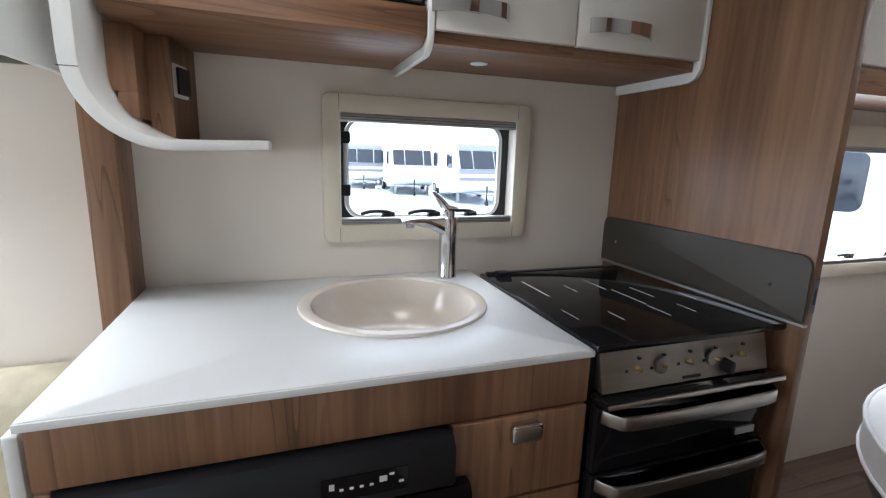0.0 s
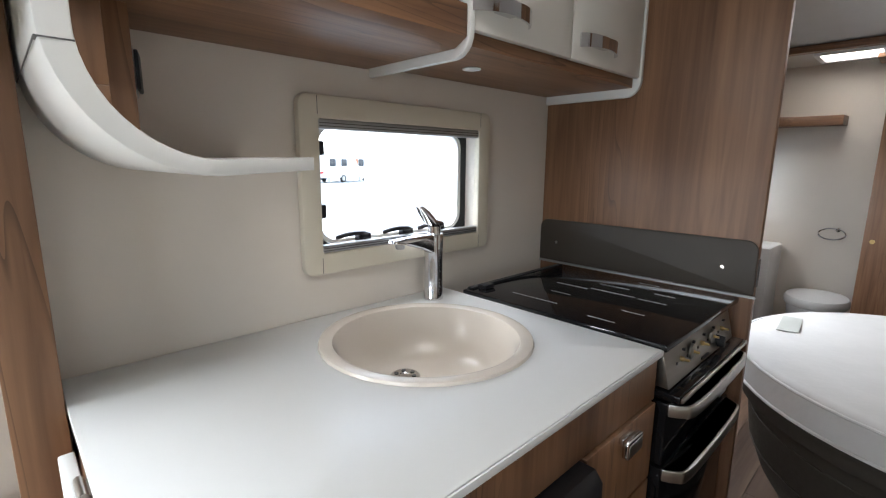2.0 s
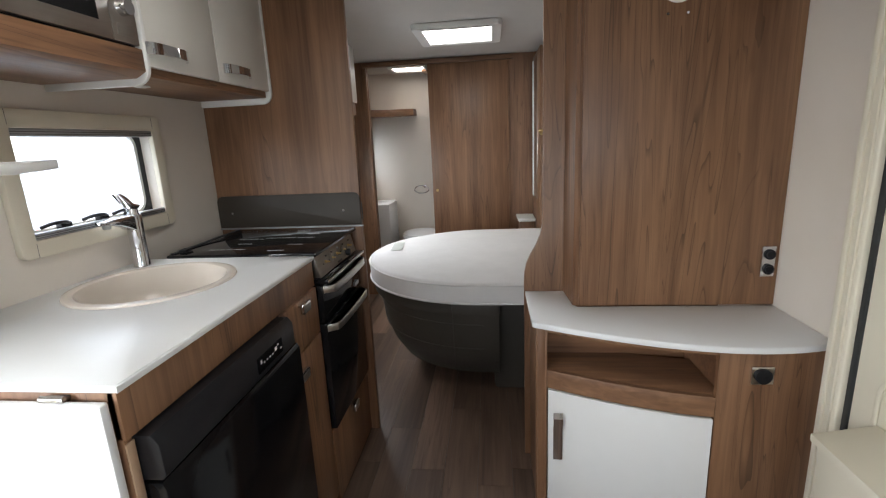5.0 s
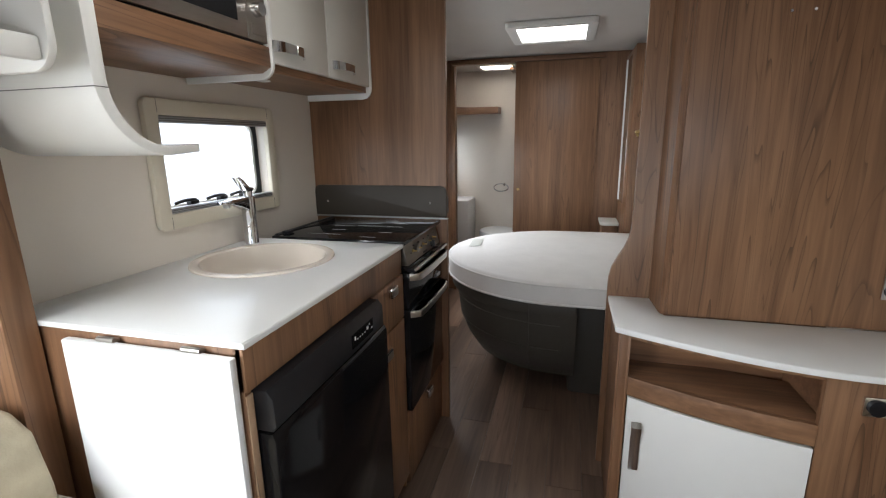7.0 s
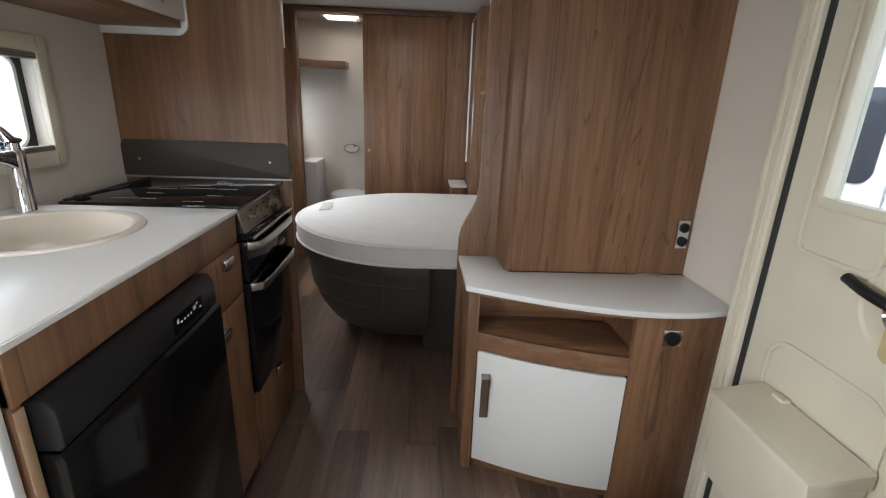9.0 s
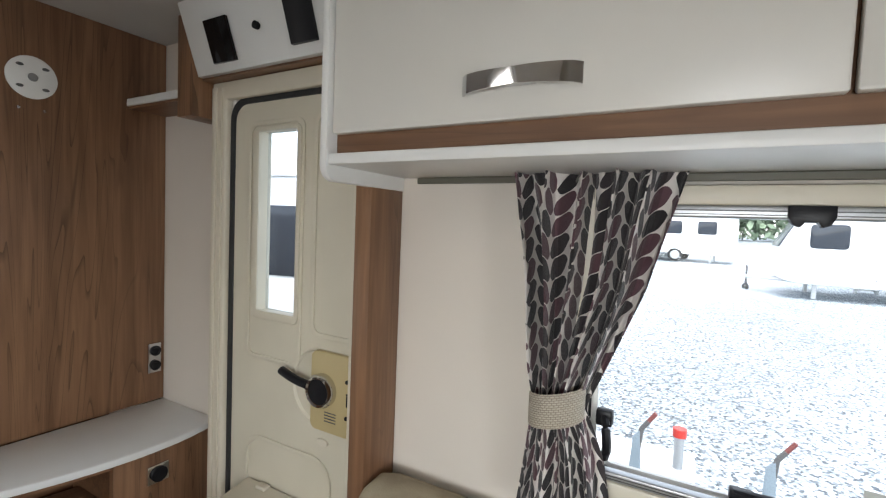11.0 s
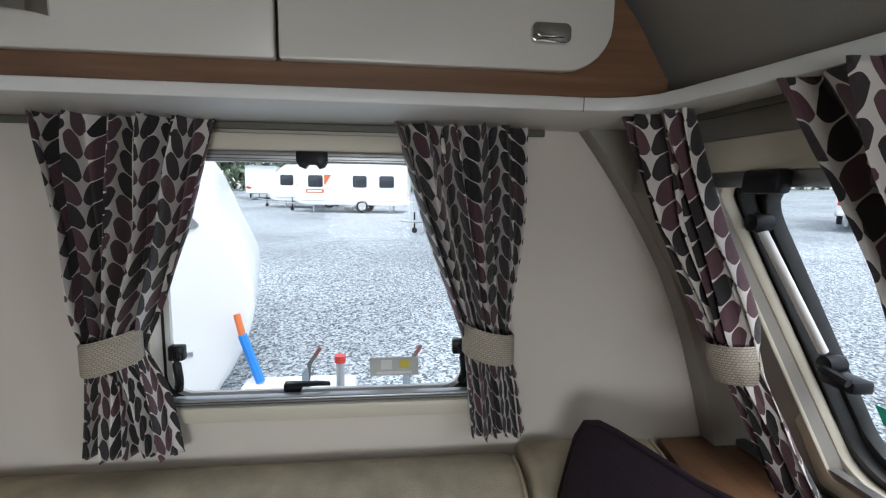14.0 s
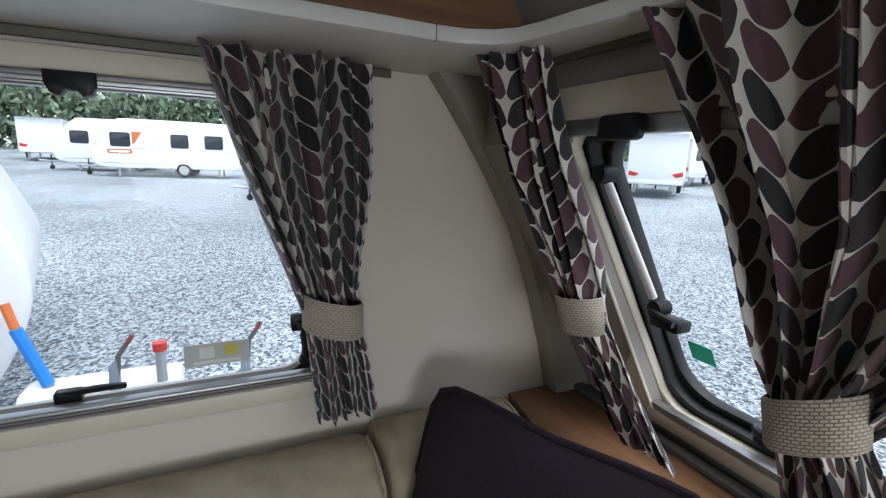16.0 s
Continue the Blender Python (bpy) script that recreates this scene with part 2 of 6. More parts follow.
weave.inputs["Scale"].default_value, weave.inputs["Mortar Size"].default_value, weave.inputs["Mortar Smooth"].default_value = 1.0, 0.0008, 0.8
weave.inputs["Brick Width"].default_value, weave.inputs["Row Height"].default_value = 0.0068, 0.0042
weave.inputs["Color1"].default_value, weave.inputs["Color2"].default_value, weave.inputs["Mortar"].default_value = (0.56, 0.50, 0.41, 1), (0.48, 0.43, 0.35, 1), (0.30, 0.26, 0.21, 1)
tuv = tn.new("ShaderNodeUVMap")
tl.new(tuv.outputs[0], weave.inputs["Vector"])
tl.new(weave.outputs["Color"], tn["Principled BSDF"].inputs["Base Color"])
tb = tn.new("ShaderNodeBump")
tb.invert = True
tb.inputs["Strength"].default_value, tb.inputs["Distance"].default_value = 0.9, 0.002
tl.new(weave.outputs["Fac"], tb.inputs["Height"])
tl.new(tb.outputs[0], tn["Principled BSDF"].inputs["Normal"])
fabric = curtain_material("leaf_print_cotton")
glass = glass_material("acrylic_window")
glass_dim = glass_material("acrylic_window_grey", (0.80, 0.83, 0.85))
mirror_mat = material("mirror", (0.85, 0.85, 0.85), 0.02, 1.0, vary=0.0)
ceramic = material("white_toilet_plastic", (0.75, 0.76, 0.76), 0.25, vary=0.02)
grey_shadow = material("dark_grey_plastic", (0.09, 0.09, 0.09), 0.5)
green_mat = material("green_sticker", (0.04, 0.62, 0.40), 0.5)
label_grey = material("grey_label_film", (0.52, 0.54, 0.51), 0.5)
label_yellow = material("yellow_label_ink", (0.65, 0.55, 0.10), 0.5)
sky_glow = glow_material("rooflight_diffuser", (1.0, 0.97, 0.92), 1.55)
lamp_glow = glow_material("lamp_diffuser", (1.0, 0.93, 0.85), 1.8)


# ---- building helpers ----
def box(bm, x0, x1, y0, y1, z0, z1, r=0.0, seg=2):
    m = Matrix.Translation(((x0 + x1) / 2, (y0 + y1) / 2, (z0 + z1) / 2)) @ Matrix.Diagonal((abs(x1 - x0), abs(y1 - y0), abs(z1 - z0), 1))
    v = bmesh.ops.create_cube(bm, size=1, matrix=m)["verts"]
    if r > 0:
        bmesh.ops.bevel(bm, geom=list({e for w in v for e in w.link_edges}), offset=r, segments=seg, affect="EDGES", profile=0.5)
    return bm


def prism(bm, pts, axis, a, b, r=0.0, seg=2):
    """Extrude a 2D outline: axis x takes (y, z), axis y takes (x, z), axis z takes (x, y)."""
    put = {"x": lambda p, t: (t, p[0], p[1]), "y": lambda p, t: (p[0], t, p[1]), "z": lambda p, t: (p[0], p[1], t)}[axis]
    lo, hi = [bm.verts.new(put(p, a)) for p in pts], [bm.verts.new(put(p, b)) for p in pts]
    faces = [bm.faces.new(lo[::-1]), bm.faces.new(hi)]
    for i in range(len(pts)):
        j = (i + 1) % len(pts)
        faces.append(bm.faces.new((lo[i], lo[j], hi[j], hi[i])))
    bmesh.ops.recalc_face_normals(bm, faces=faces)
    if r > 0:
        es = {e for f in faces[:2] for e in f.edges}
        bmesh.ops.bevel(bm, geom=list(es), offset=r, segments=seg, affect="EDGES", profile=0.5)
    return bm


def rounded(x0, x1, y0, y1, r, n=6):
    """Outline of a rectangle with round corners; r is one radius or four, from the low-low corner round."""
    rs = [r] * 4 if isinstance(r, (int, float)) else r
    out = []
    for (cx, cy, a0), q in zip(((x0, y0, 180), (x1, y0, 270), (x1, y1, 0), (x0, y1, 90)), rs):
        ox = cx + (q if cx == x0 else -q)
        oy = cy + (q if cy == y0 else -q)
        if q <= 0:
            out.append((cx, cy))
            continue
        for i in range(n + 1):
            t = radians(a0 + 90 * i / n)
            out.append((ox + q * math.cos(t), oy + q * math.sin(t)))
    return out


def ring(bm, outer, inner, axis, a, b, r=0.0):
    """A flat frame between two outlines with as many points each."""
    put = {"x": lambda p, t: (t, p[0], p[1]), "y": lambda p, t: (p[0], t, p[1]), "z": lambda p, t: (p[0], p[1], t)}[axis]
    rows = [[bm.verts.new(put(p, t)) for p in o] for o, t in ((outer, a), (outer, b), (inner, b), (inner, a))]
    k, faces = len(outer), []
    for q in range(4):
        A, B = rows[q], rows[(q + 1) % 4]
        for i in range(k):
            j = (i + 1) % k
            faces.append(bm.faces.new((A[i], A[j], B[j], B[i])))
    bmesh.ops.recalc_face_normals(bm, faces=faces)
    if r > 0:
        es = [e for e in {e for f in faces for e in f.edges} if len(e.link_faces) == 2 and e.calc_face_angle(0) > 1.2]
        bmesh.ops.bevel(bm, geom=es, offset=r, segments=2, affect="EDGES", profile=0.5)
    return bm


def lathe(bm, profile, centre, axis="z", n=28, sx=1.0, sy=1.0, caps=True):
    """Turn (radius, height) pairs about an axis through centre."""
    rows = []
    for rad, h in profile:
        row = []
        for i in range(n):
            t = 2 * math.pi * i / n
            u, v = rad * math.cos(t) * sx, rad * math.sin(t) * sy
            p = {"z": (u, v, h), "y": (u, h, v), "x": (h, u, v)}[axis]
            row.append(bm.verts.new(Vector(centre) + Vector(p)))
        rows.append(row)
    fs = []
    for A, B in zip(rows, rows[1:]):
        for i in range(n):
            j = (i + 1) % n
            fs.append(bm.faces.new((A[i], A[j], B[j], B[i])))
    if caps:
        fs.append(bm.faces.new(rows[0]))
        fs.append(bm.faces.new(rows[-1]))
    bmesh.ops.recalc_face_normals(bm, faces=fs)
    return bm


def tube(bm, pts, rad, n=10, flat=1.0):
    """A round bar along points; flat squeezes it in height."""
    P = [Vector(p) for p in pts]
    rows = []
    for i, p in enumerate(P):
        d = (P[min(i + 1, len(P) - 1)] - P[max(i - 1, 0)]).normalized()
        up = Vector((0, 0, 1)) if abs(d.z) < 0.9 else Vector((1, 0, 0))
        s = d.cross(up).normalized()
        w = s.cross(d).normalized()
        q = rad[i] if isinstance(rad, (list, tuple)) else rad
        rows.append([bm.verts.new(p + s * q * math.cos(2 * math.pi * k / n) + w * q * flat * math.sin(2 * math.pi * k / n)) for k in range(n)])
    fs = []
    for A, B in zip(rows, rows[1:]):
        for k in range(n):
            j = (k + 1) % n
            fs.append(bm.faces.new((A[k], A[j], B[j], B[k])))
    fs += [bm.faces.new(rows[0][::-1]), bm.faces.new(rows[-1])]
    bmesh.ops.recalc_face_normals(bm, faces=fs)
    return bm


def smooth_line(pts, n=8):
    """Catmull-Rom through points."""
    P = [Vector(p) for p in pts]
    P = [P[0] * 2 - P[1]] + P + [P[-1] * 2 - P[-2]]
    out = []
    for i in range(1, len(P) - 2):
        for k in range(n):
            t = k / n
            a, b, c, d = P[i - 1], P[i], P[i + 1], P[i + 2]
            out.append(0.5 * (2 * b + (c - a) * t + (2 * a - 5 * b + 4 * c - d) * t * t + (3 * b - a - 3 * c + d) * t ** 3))
    out.append(P[-2])
    return out


def mesh_object(name, bm, mat, soft=False):
    me = bpy.data.meshes.new(name)
    bm.to_mesh(me)
    bm.free()
    if mat:
        me.materials.append(mat)
    if soft:
        me.polygons.foreach_set("use_smooth", [True] * len(me.polygons))
        me.set_sharp_from_angle(angle=radians(40))
    return new(name, me)


def part(name, bm, mat, parent, label="", soft=True):
    ob = mesh_object(name, bm, mat, soft)
    ob.parent = parent
    ob.matrix_parent_inverse = parent.matrix_world.inverted()
    if label:
        ob["label"] = label
    return ob


def thing(name, at, label, category, group="", kind=""):
    ob = new(name)
    ob.empty_display_size = 0.05
    ob.location = at
    ob.matrix_world = Matrix.Translation(at)
    return tagged(ob, label, category, group, kind)


def solid(name, bm, mat, label, category, group="", kind="", soft=True):
    return tagged(mesh_object(name, bm, mat, soft), label, category, group, kind)


def B(*a, **k):
    return box(bmesh.new(), *a, **k)


def wall_with_openings(bm, axis, c0, c1, u0, u1, w0, w1, holes):
    """A slab across axis (x or y) from c0 to c1, over u and height w, with rectangular holes (u0, u1, w0, w1)."""
    us = sorted({u0, u1, *[q for h in holes for q in h[:2]]})
    ws = sorted({w0, w1, *[q for h in holes for q in h[2:]]})
    full = {}
    for i in range(len(us) - 1):
        for j in range(len(ws) - 1):
            u, w = (us[i] + us[i + 1]) / 2, (ws[j] + ws[j + 1]) / 2
            full[i, j] = not any(h[0] < u < h[1] and h[2] < w < h[3] for h in holes)
    put = (lambda c, u, w: (c, u, w)) if axis == "x" else (lambda c, u, w: (u, c, w))
    seen = {}

    def V(c, u, w):
        if (c, u, w) not in seen:
            seen[c, u, w] = bm.verts.new(put(c, u, w))
        return seen[c, u, w]

    for (i, j), ok in full.items():
        if not ok:
            continue
        a, b, c, d = us[i], us[i + 1], ws[j], ws[j + 1]
        for k in (c0, c1):
            bm.faces.new((V(k, a, c), V(k, b, c), V(k, b, d), V(k, a, d)))
        for di, dj, e in ((-1, 0, ((a, c), (a, d))), (1, 0, ((b, c), (b, d))), (0, -1, ((a, c), (b, c))), (0, 1, ((a, d), (b, d)))):
            if not full.get((i + di, j + dj)):
                (p, q), (r, s) = e
                bm.faces.new((V(c0, p, q), V(c0, r, s), V(c1, r, s), V(c1, p, q)))
    bmesh.ops.recalc_face_normals(bm, faces=bm.faces)
    return bm


def front_x(z):
    """Inner face of the raked front wall at height z."""
    if z < 0.74:
        return -2.234
    return -1.86 - 0.6 * (1.363 - z) if z < 1.33 else -1.88 - 0.1 * (z - 1.33)


def trim_to_front(bm):
    """Cut the front end of a side wall back to the slope of the front wall."""
    for v in bm.verts:
        if v.co.x < -2.3:
            v.co.x = -1.50 if v.co.z > 1.8 else front_x(v.co.z) - 0.10
    return bm


def rake(bm, inset=0.0):
    for v in bm.verts:
        v.co.x += front_x(v.co.z) + inset
    return bm


# ---- structure ----
KW = (0.088, 0.612, 1.062, 1.368)        # kitchen window opening
BW = (1.62, 2.62, 0.85, 1.35)            # bedroom window opening
TW = (3.42, 3.74, 0.92, 1.40)            # washroom window opening
LK = (-1.56, -0.90, 0.90, 1.40)          # lounge window, kitchen side
LW = (-1.56, -0.90, 0.872, 1.405)        # lounge window, door side
DR = (-0.315, 0.19, FLOOR, 1.705)        # entrance door opening
solid("wall_kitchen_side", trim_to_front(wall_with_openings(bmesh.new(), "y", Y_K, Y_K + 0.035, -2.35, X_REAR, FLOOR - 0.04, CEIL, [KW, BW, TW, LK])), cream,
      "cream board wall of the kitchen side with windows", "wall", kind="structure", soft=False)
solid("wall_door_side", trim_to_front(wall_with_openings(bmesh.new(), "y", Y_D - 0.05, Y_D, -2.35, 0.20, FLOOR - 0.04, CEIL, [LW, DR, (0, 0, 1.47, 1.47)])), cream,
      "cream board wall with the entrance door and lounge window", "wall", kind="structure", soft=False)
solid("wall_bedroom_side", B(0.20, X_REAR, Y_R - 0.035, Y_R, FLOOR - 0.04, CEIL), cream, "cream board wall behind the sideboard and bed", "wall", kind="structure", soft=False)
solid("wall_rear", B(X_REAR, X_REAR + 0.035, Y_R - 0.035, Y_K + 0.035, FLOOR - 0.04, CEIL), cream, "cream rear wall of the washroom", "wall", kind="structure", soft=False)
FW = [(-0.420, 0.0, 0.815, 1.365), (0.09, 0.71, 0.815, 1.365), (0.80, 1.225, 0.815, 1.365)]
solid("wall_front", rake(wall_with_openings(bmesh.new(), "x", -0.03, 0.0, Y_D, Y_K, FLOOR, 1.47, FW + [(0, 0, z, z) for z in (0.739, 0.741, 1.329, 1.331)])), dark_lining,
      "raked grey lined front wall with three windows", "wall", kind="structure", soft=False)
bm = bmesh.new()
prism(bm, [(-1.895, 1.47), (-1.88, 1.50), (-1.80, 1.62), (-1.66, 1.78), (-1.42, CEIL), (-1.35, CEIL), (-1.35, CEIL + 0.03), (-1.45, CEIL + 0.03), (-1.75, 1.80), (-1.93, 1.60), (-1.93, 1.47)], "y", Y_D, Y_K)
solid("front_roof_lining", bm, dark_lining, "curved grey lining over the front windows", "ceiling", kind="structure")
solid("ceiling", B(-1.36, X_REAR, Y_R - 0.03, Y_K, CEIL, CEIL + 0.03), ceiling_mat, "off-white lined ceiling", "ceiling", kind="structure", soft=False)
floor = solid("floor", B(-2.3, X_REAR, Y_R - 0.03, Y_K, FLOOR - 0.04, FLOOR - 0.004), grey_shadow, "dark brown wood-effect vinyl plank floor", "floor", kind="structure", soft=False)


bm = bmesh.new()
SIDE_CURVE = [(-1.775, 1.46), (-1.815, 1.41), (-1.862, 1.346), (-1.92, 1.26), (-1.978, 1.163), (-2.02, 1.07), (-2.054, 0.98), (-2.088, 0.87), (-2.122, 0.745)]
prism(bm, SIDE_CURVE + [(-2.25, 0.745), (-2.25, 0.80), (-1.90, 1.40), (-1.90, 1.46)], "y", Y_D + 0.0005, Y_D + 0.055, 0.004)
solid("front_corner_lining", bm, dark_lining, "grey lined corner between the side wall and front windows", "wall", kind="structure")

# ---- windows ----
def side_window(name, opening, y_in, out, trim, top, label, catches=(), latch_x=None, dim=False, inset=0.03):
    """Top-hung acrylic caravan window in a cream frame with blind rails. out is +1 where outside is +y."""
    x0, x1, z0, z1 = opening
    w = thing(name, ((x0 + x1) / 2, y_in, z0), label, "window", kind="structure")
    bm = bmesh.new()
    ring(bm, rounded(x0 - trim, x1 + trim, z0 - trim, z1 + top, 0.022), rounded(x0 + 0.004, x1 - 0.004, z0 + 0.004, z1 - 0.004, 0.006), "y", y_in - out * 0.022, y_in - out * 0.001, 0.005)
    part("window_frame", bm, cream_frame, w)
    # seams of the four frame pieces
    for xs in (x0, x1):
        for zs, ze in ((z1 + 0.004, z1 + top - 0.003), (z0 - trim + 0.003, z0 - 0.004)):
            part("seam", B(xs - 0.0006, xs + 0.0006, y_in - out * 0.0226, y_in - out * 0.0215, zs, ze), grey_shadow, w, soft=False)
    for zs, ze, nm in ((z1 - 0.026, z1 - 0.004, "blind_cassette"), (z0 + 0.004, z0 + 0.022, "blind_rail")):
        bm = bmesh.new()
        prism(bm, rounded(y_in - 0.018, y_in + 0.004, zs, ze, 0.004, 3) if out > 0 else rounded(y_in - 0.004, y_in + 0.018, zs, ze, 0.004, 3), "x", x0 + 0.004, x1 - 0.004)
        part(nm, bm, grey_alu, w, "grey aluminium blind rail")
        for q in (0.3, 0.6):
            zz = zs + (ze - zs) * q
            part("groove", B(x0 + 0.006, x1 - 0.006, y_in - out * 0.0185, y_in - out * 0.017, zz - 0.001, zz + 0.001), grey_shadow, w, soft=False)
    ya, yb = sorted((y_in + out * 0.036, y_in + out * 0.05))
    bm = bmesh.new()
    ring(bm, rounded(x0 - 0.02, x1 + 0.02, z0 - 0.02, z1 + 0.02, 0.03), rounded(x0 + inset, x1 - inset, z0 + inset * 0.67, z1 - inset * 0.5, 0.05), "y", ya, yb, 0.003)
    part("seal", bm, rubber, w, "black rubber window seal")
    bm = bmesh.new()
    ring(bm, rounded(x0 + inset + 0.001, x1 - inset - 0.001, z0 + inset * 0.67 + 0.001, z1 - inset * 0.5 - 0.001, 0.049), rounded(x0 + inset + 0.013, x1 - inset - 0.013, z0 + inset * 0.67 + 0.010, z1 - inset * 0.5 - 0.009, 0.04), "y", ya + 0.002, yb - 0.002)
    part("pane_rim", bm, white_trim, w, "pale moulded pane edge")
    bm = bmesh.new()
    prism(bm, rounded(x0 - 0.015, x1 + 0.015, z0 - 0.015, z1 + 0.015, 0.03), "y", y_in + out * 0.053, y_in + out * 0.056)
    p = part("pane", bm, glass_dim if dim else glass, w, "clear acrylic pane")
    p.visible_shadow = False
    for cx in catches:
        bm = bmesh.new()
        tube(bm, smooth_line([(cx - 0.045, y_in + out * 0.03, z0 + 0.028), (cx - 0.02, y_in + out * 0.012, z0 + 0.037), (cx + 0.02, y_in + out * 0.012, z0 + 0.036), (cx + 0.045, y_in + out * 0.03, z0 + 0.028)], 4), 0.008, 8, 0.7)
        box(bm, cx + 0.012, cx + 0.05, y_in + out * 0.018, y_in + out * 0.04, z0 + 0.014, z0 + 0.034, 0.004)
        part("catch", bm, black_plastic, w, "black plastic window catch")
    if latch_x is not None:
        bm = bmesh.new()
        prism(bm, [(latch_x - 0.03, z1 - 0.004), (latch_x + 0.03, z1 - 0.004), (latch_x + 0.03, z1 - 0.022), (latch_x + 0.024, z1 - 0.034), (latch_x + 0.014, z1 - 0.038), (latch_x + 0.008, z1 - 0.030),
                   (latch_x - 0.008, z1 - 0.030), (latch_x - 0.014, z1 - 0.038), (latch_x - 0.024, z1 - 0.034), (latch_x - 0.03, z1 - 0.022)], "y", y_in - out * 0.028, y_in - out * 0.004, 0.002)
        part("blind_latch", bm, black_plastic, w, "black blind latch")
    return w


kw = side_window("window_1", KW, Y_K, 1, 0.044, 0.046, "small kitchen window in a cream plastic frame", (0.20, 0.34, 0.46), inset=0.019)
bm = bmesh.new()
tube(bm, [(0.108, Y_K + 0.022, 1.30), (0.108, Y_K + 0.022, 1.16)], 0.006)
part("stay", bm, grey_alu, kw, "grey telescopic window stay")
for zz in (1.302, 1.158):
    part("stay_end", B(0.096, 0.122, Y_K + 0.012, Y_K + 0.034, zz - 0.016, zz + 0.016, r=0.004), black_plastic, kw)
side_window("window_2", BW, Y_K, 1, 0.05, 0.08, "bedroom side window in a cream plastic frame", (2.3,), inset=0.006)
side_window("window_3", TW, Y_K, 1, 0.03, 0.03, "narrow washroom window in a white frame")
side_window("window_4", LK, Y_K, 1, 0.03, 0.03, "lounge window in a cream plastic frame")
lw = side_window("window_5", LW, Y_D, -1, 0.03, 0.03, "lounge side window in a cream frame between tied curtains", (-1.20,), -1.228, inset=0.004)
for cx in (-0.935, -1.535):
    bm = bmesh.new()
    tube(bm, smooth_line([(cx, Y_D - 0.02, 0.985), (cx - 0.006, Y_D - 0.004, 0.965), (cx - 0.01, Y_D - 0.002, 0.93), (cx - 0.004, Y_D - 0.012, 0.905)], 4), 0.009, 8)
    box(bm, cx - 0.016, cx + 0.016, Y_D - 0.034, Y_D - 0.012, 0.965, 0.998, 0.005)
    part("catch", bm, black_plastic, lw, "black plastic window catch")


def front_window(name, opening, label, sticker=False):
    y0, y1, z0, z1 = opening
    w = thing(name, (front_x(z0), (y0 + y1) / 2, z0), label, "window", kind="structure")
    bm = bmesh.new()
    ring(bm, rounded(y0 - 0.035, y1 + 0.035, z0 - 0.035, z1 + 0.045, 0.01), rounded(y0 + 0.004, y1 - 0.004, z0 + 0.004, z1 - 0.004, 0.01), "x", 0.001, 0.010, 0.003)
    part("window_frame", rake(bm), cream_frame, w)
    for za, zb in ((z0 + 0.004, z0 + 0.024), (z1 - 0.026, z1 - 0.004)):
        bm = bmesh.new()
        box(bm, -0.016, 0.006, y0 + 0.004, y1 - 0.004, za, zb, 0.003)
        part("blind_rail", rake(bm), grey_alu, w, "grey aluminium blind rail")
    # outer shell: reveal, black seal, pane about a hand deep outside
    for c, d, gap, rr in ((-0.055, -0.031, 0.002, 0.05), (-0.085, -0.055, 0.010, 0.06), (-0.115, -0.085, 0.018, 0.07)):
        bm = bmesh.new()
        ring(bm, rounded(y0 - 0.02, y1 + 0.02, z0 - 0.02, z1 + 0.02, 0.03), rounded(y0 + gap, y1 - gap, z0 + gap * 2.2, z1 - gap * 0.6, rr), "x", c, d, 0.004)
        inner_one = c > -0.06
        part("reveal" if inner_one else "seal", rake(bm), cream_frame if inner_one else rubber, w, "cream moulded reveal" if inner_one else "glossy black window surround")
    bm = bmesh.new()
    prism(bm, rounded(y0 - 0.015, y1 + 0.015, z0 - 0.015, z1 + 0.015, 0.05), "x", -0.122, -0.118)
    p = part("pane", rake(bm), glass, w, "clear acrylic pane")
    p.visible_shadow = False
    bm = bmesh.new()
    tube(bm, [(front_x(1.275) - 0.055, y0 + 0.03, 1.275), (front_x(1.075) - 0.055, y0 + 0.045, 1.075)], 0.0075)
    part("stay", bm, white_trim, w, "pale telescopic window stay")
    for zz, yy in ((1.285, y0 + 0.028), (1.055, y0 + 0.048)):
        bm = bmesh.new()
        lathe(bm, [(0.0, -0.02), (0.014, -0.02), (0.016, 0.0), (0.014, 0.012), (0.0, 0.014)], (front_x(zz) - 0.055, yy, zz), "x", 14)
        part("stay_knob", bm, black_plastic, w)
    for yy in (y0 + 0.21, y0 + 0.06):
        zz = z0 + 0.045 if yy > y0 + 0.1 else 1.03
        bm = bmesh.new()
        fx = front_x(zz) - 0.06
        box(bm, fx - 0.02, fx + 0.02, yy - 0.03, yy + 0.03, zz - 0.012, zz + 0.010, 0.006)
        tube(bm, smooth_line([(fx + 0.01, yy - 0.03, zz + 0.012), (fx + 0.035, yy - 0.01, zz + 0.018), (fx + 0.03, yy + 0.03, zz + 0.010)], 4), 0.008, 8)
        part("catch", bm, black_plastic, w, "black plastic window catch")
    bm = bmesh.new()
    yl = y0 + 0.15
    box(bm, 0.006, 0.03, yl - 0.03, yl + 0.03, z1 - 0.035, z1 - 0.003, 0.006)
    part("blind_latch", rake(bm), black_plastic, w, "black blind latch")
    if sticker:
        bm = bmesh.new()
        box(bm, -0.1165, -0.1155, y0 + 0.035, y0 + 0.085, 0.935, 0.975)
        part("sticker", rake(bm), green_mat, w, "small green sticker on the pane", soft=False)
    return w


front_window("window_6", FW[0], "raked front window in a black surround", True)
front_window("window_7", FW[1], "raked front centre window in a black surround")
front_window("window_8", FW[2], "raked front window in a black surround")

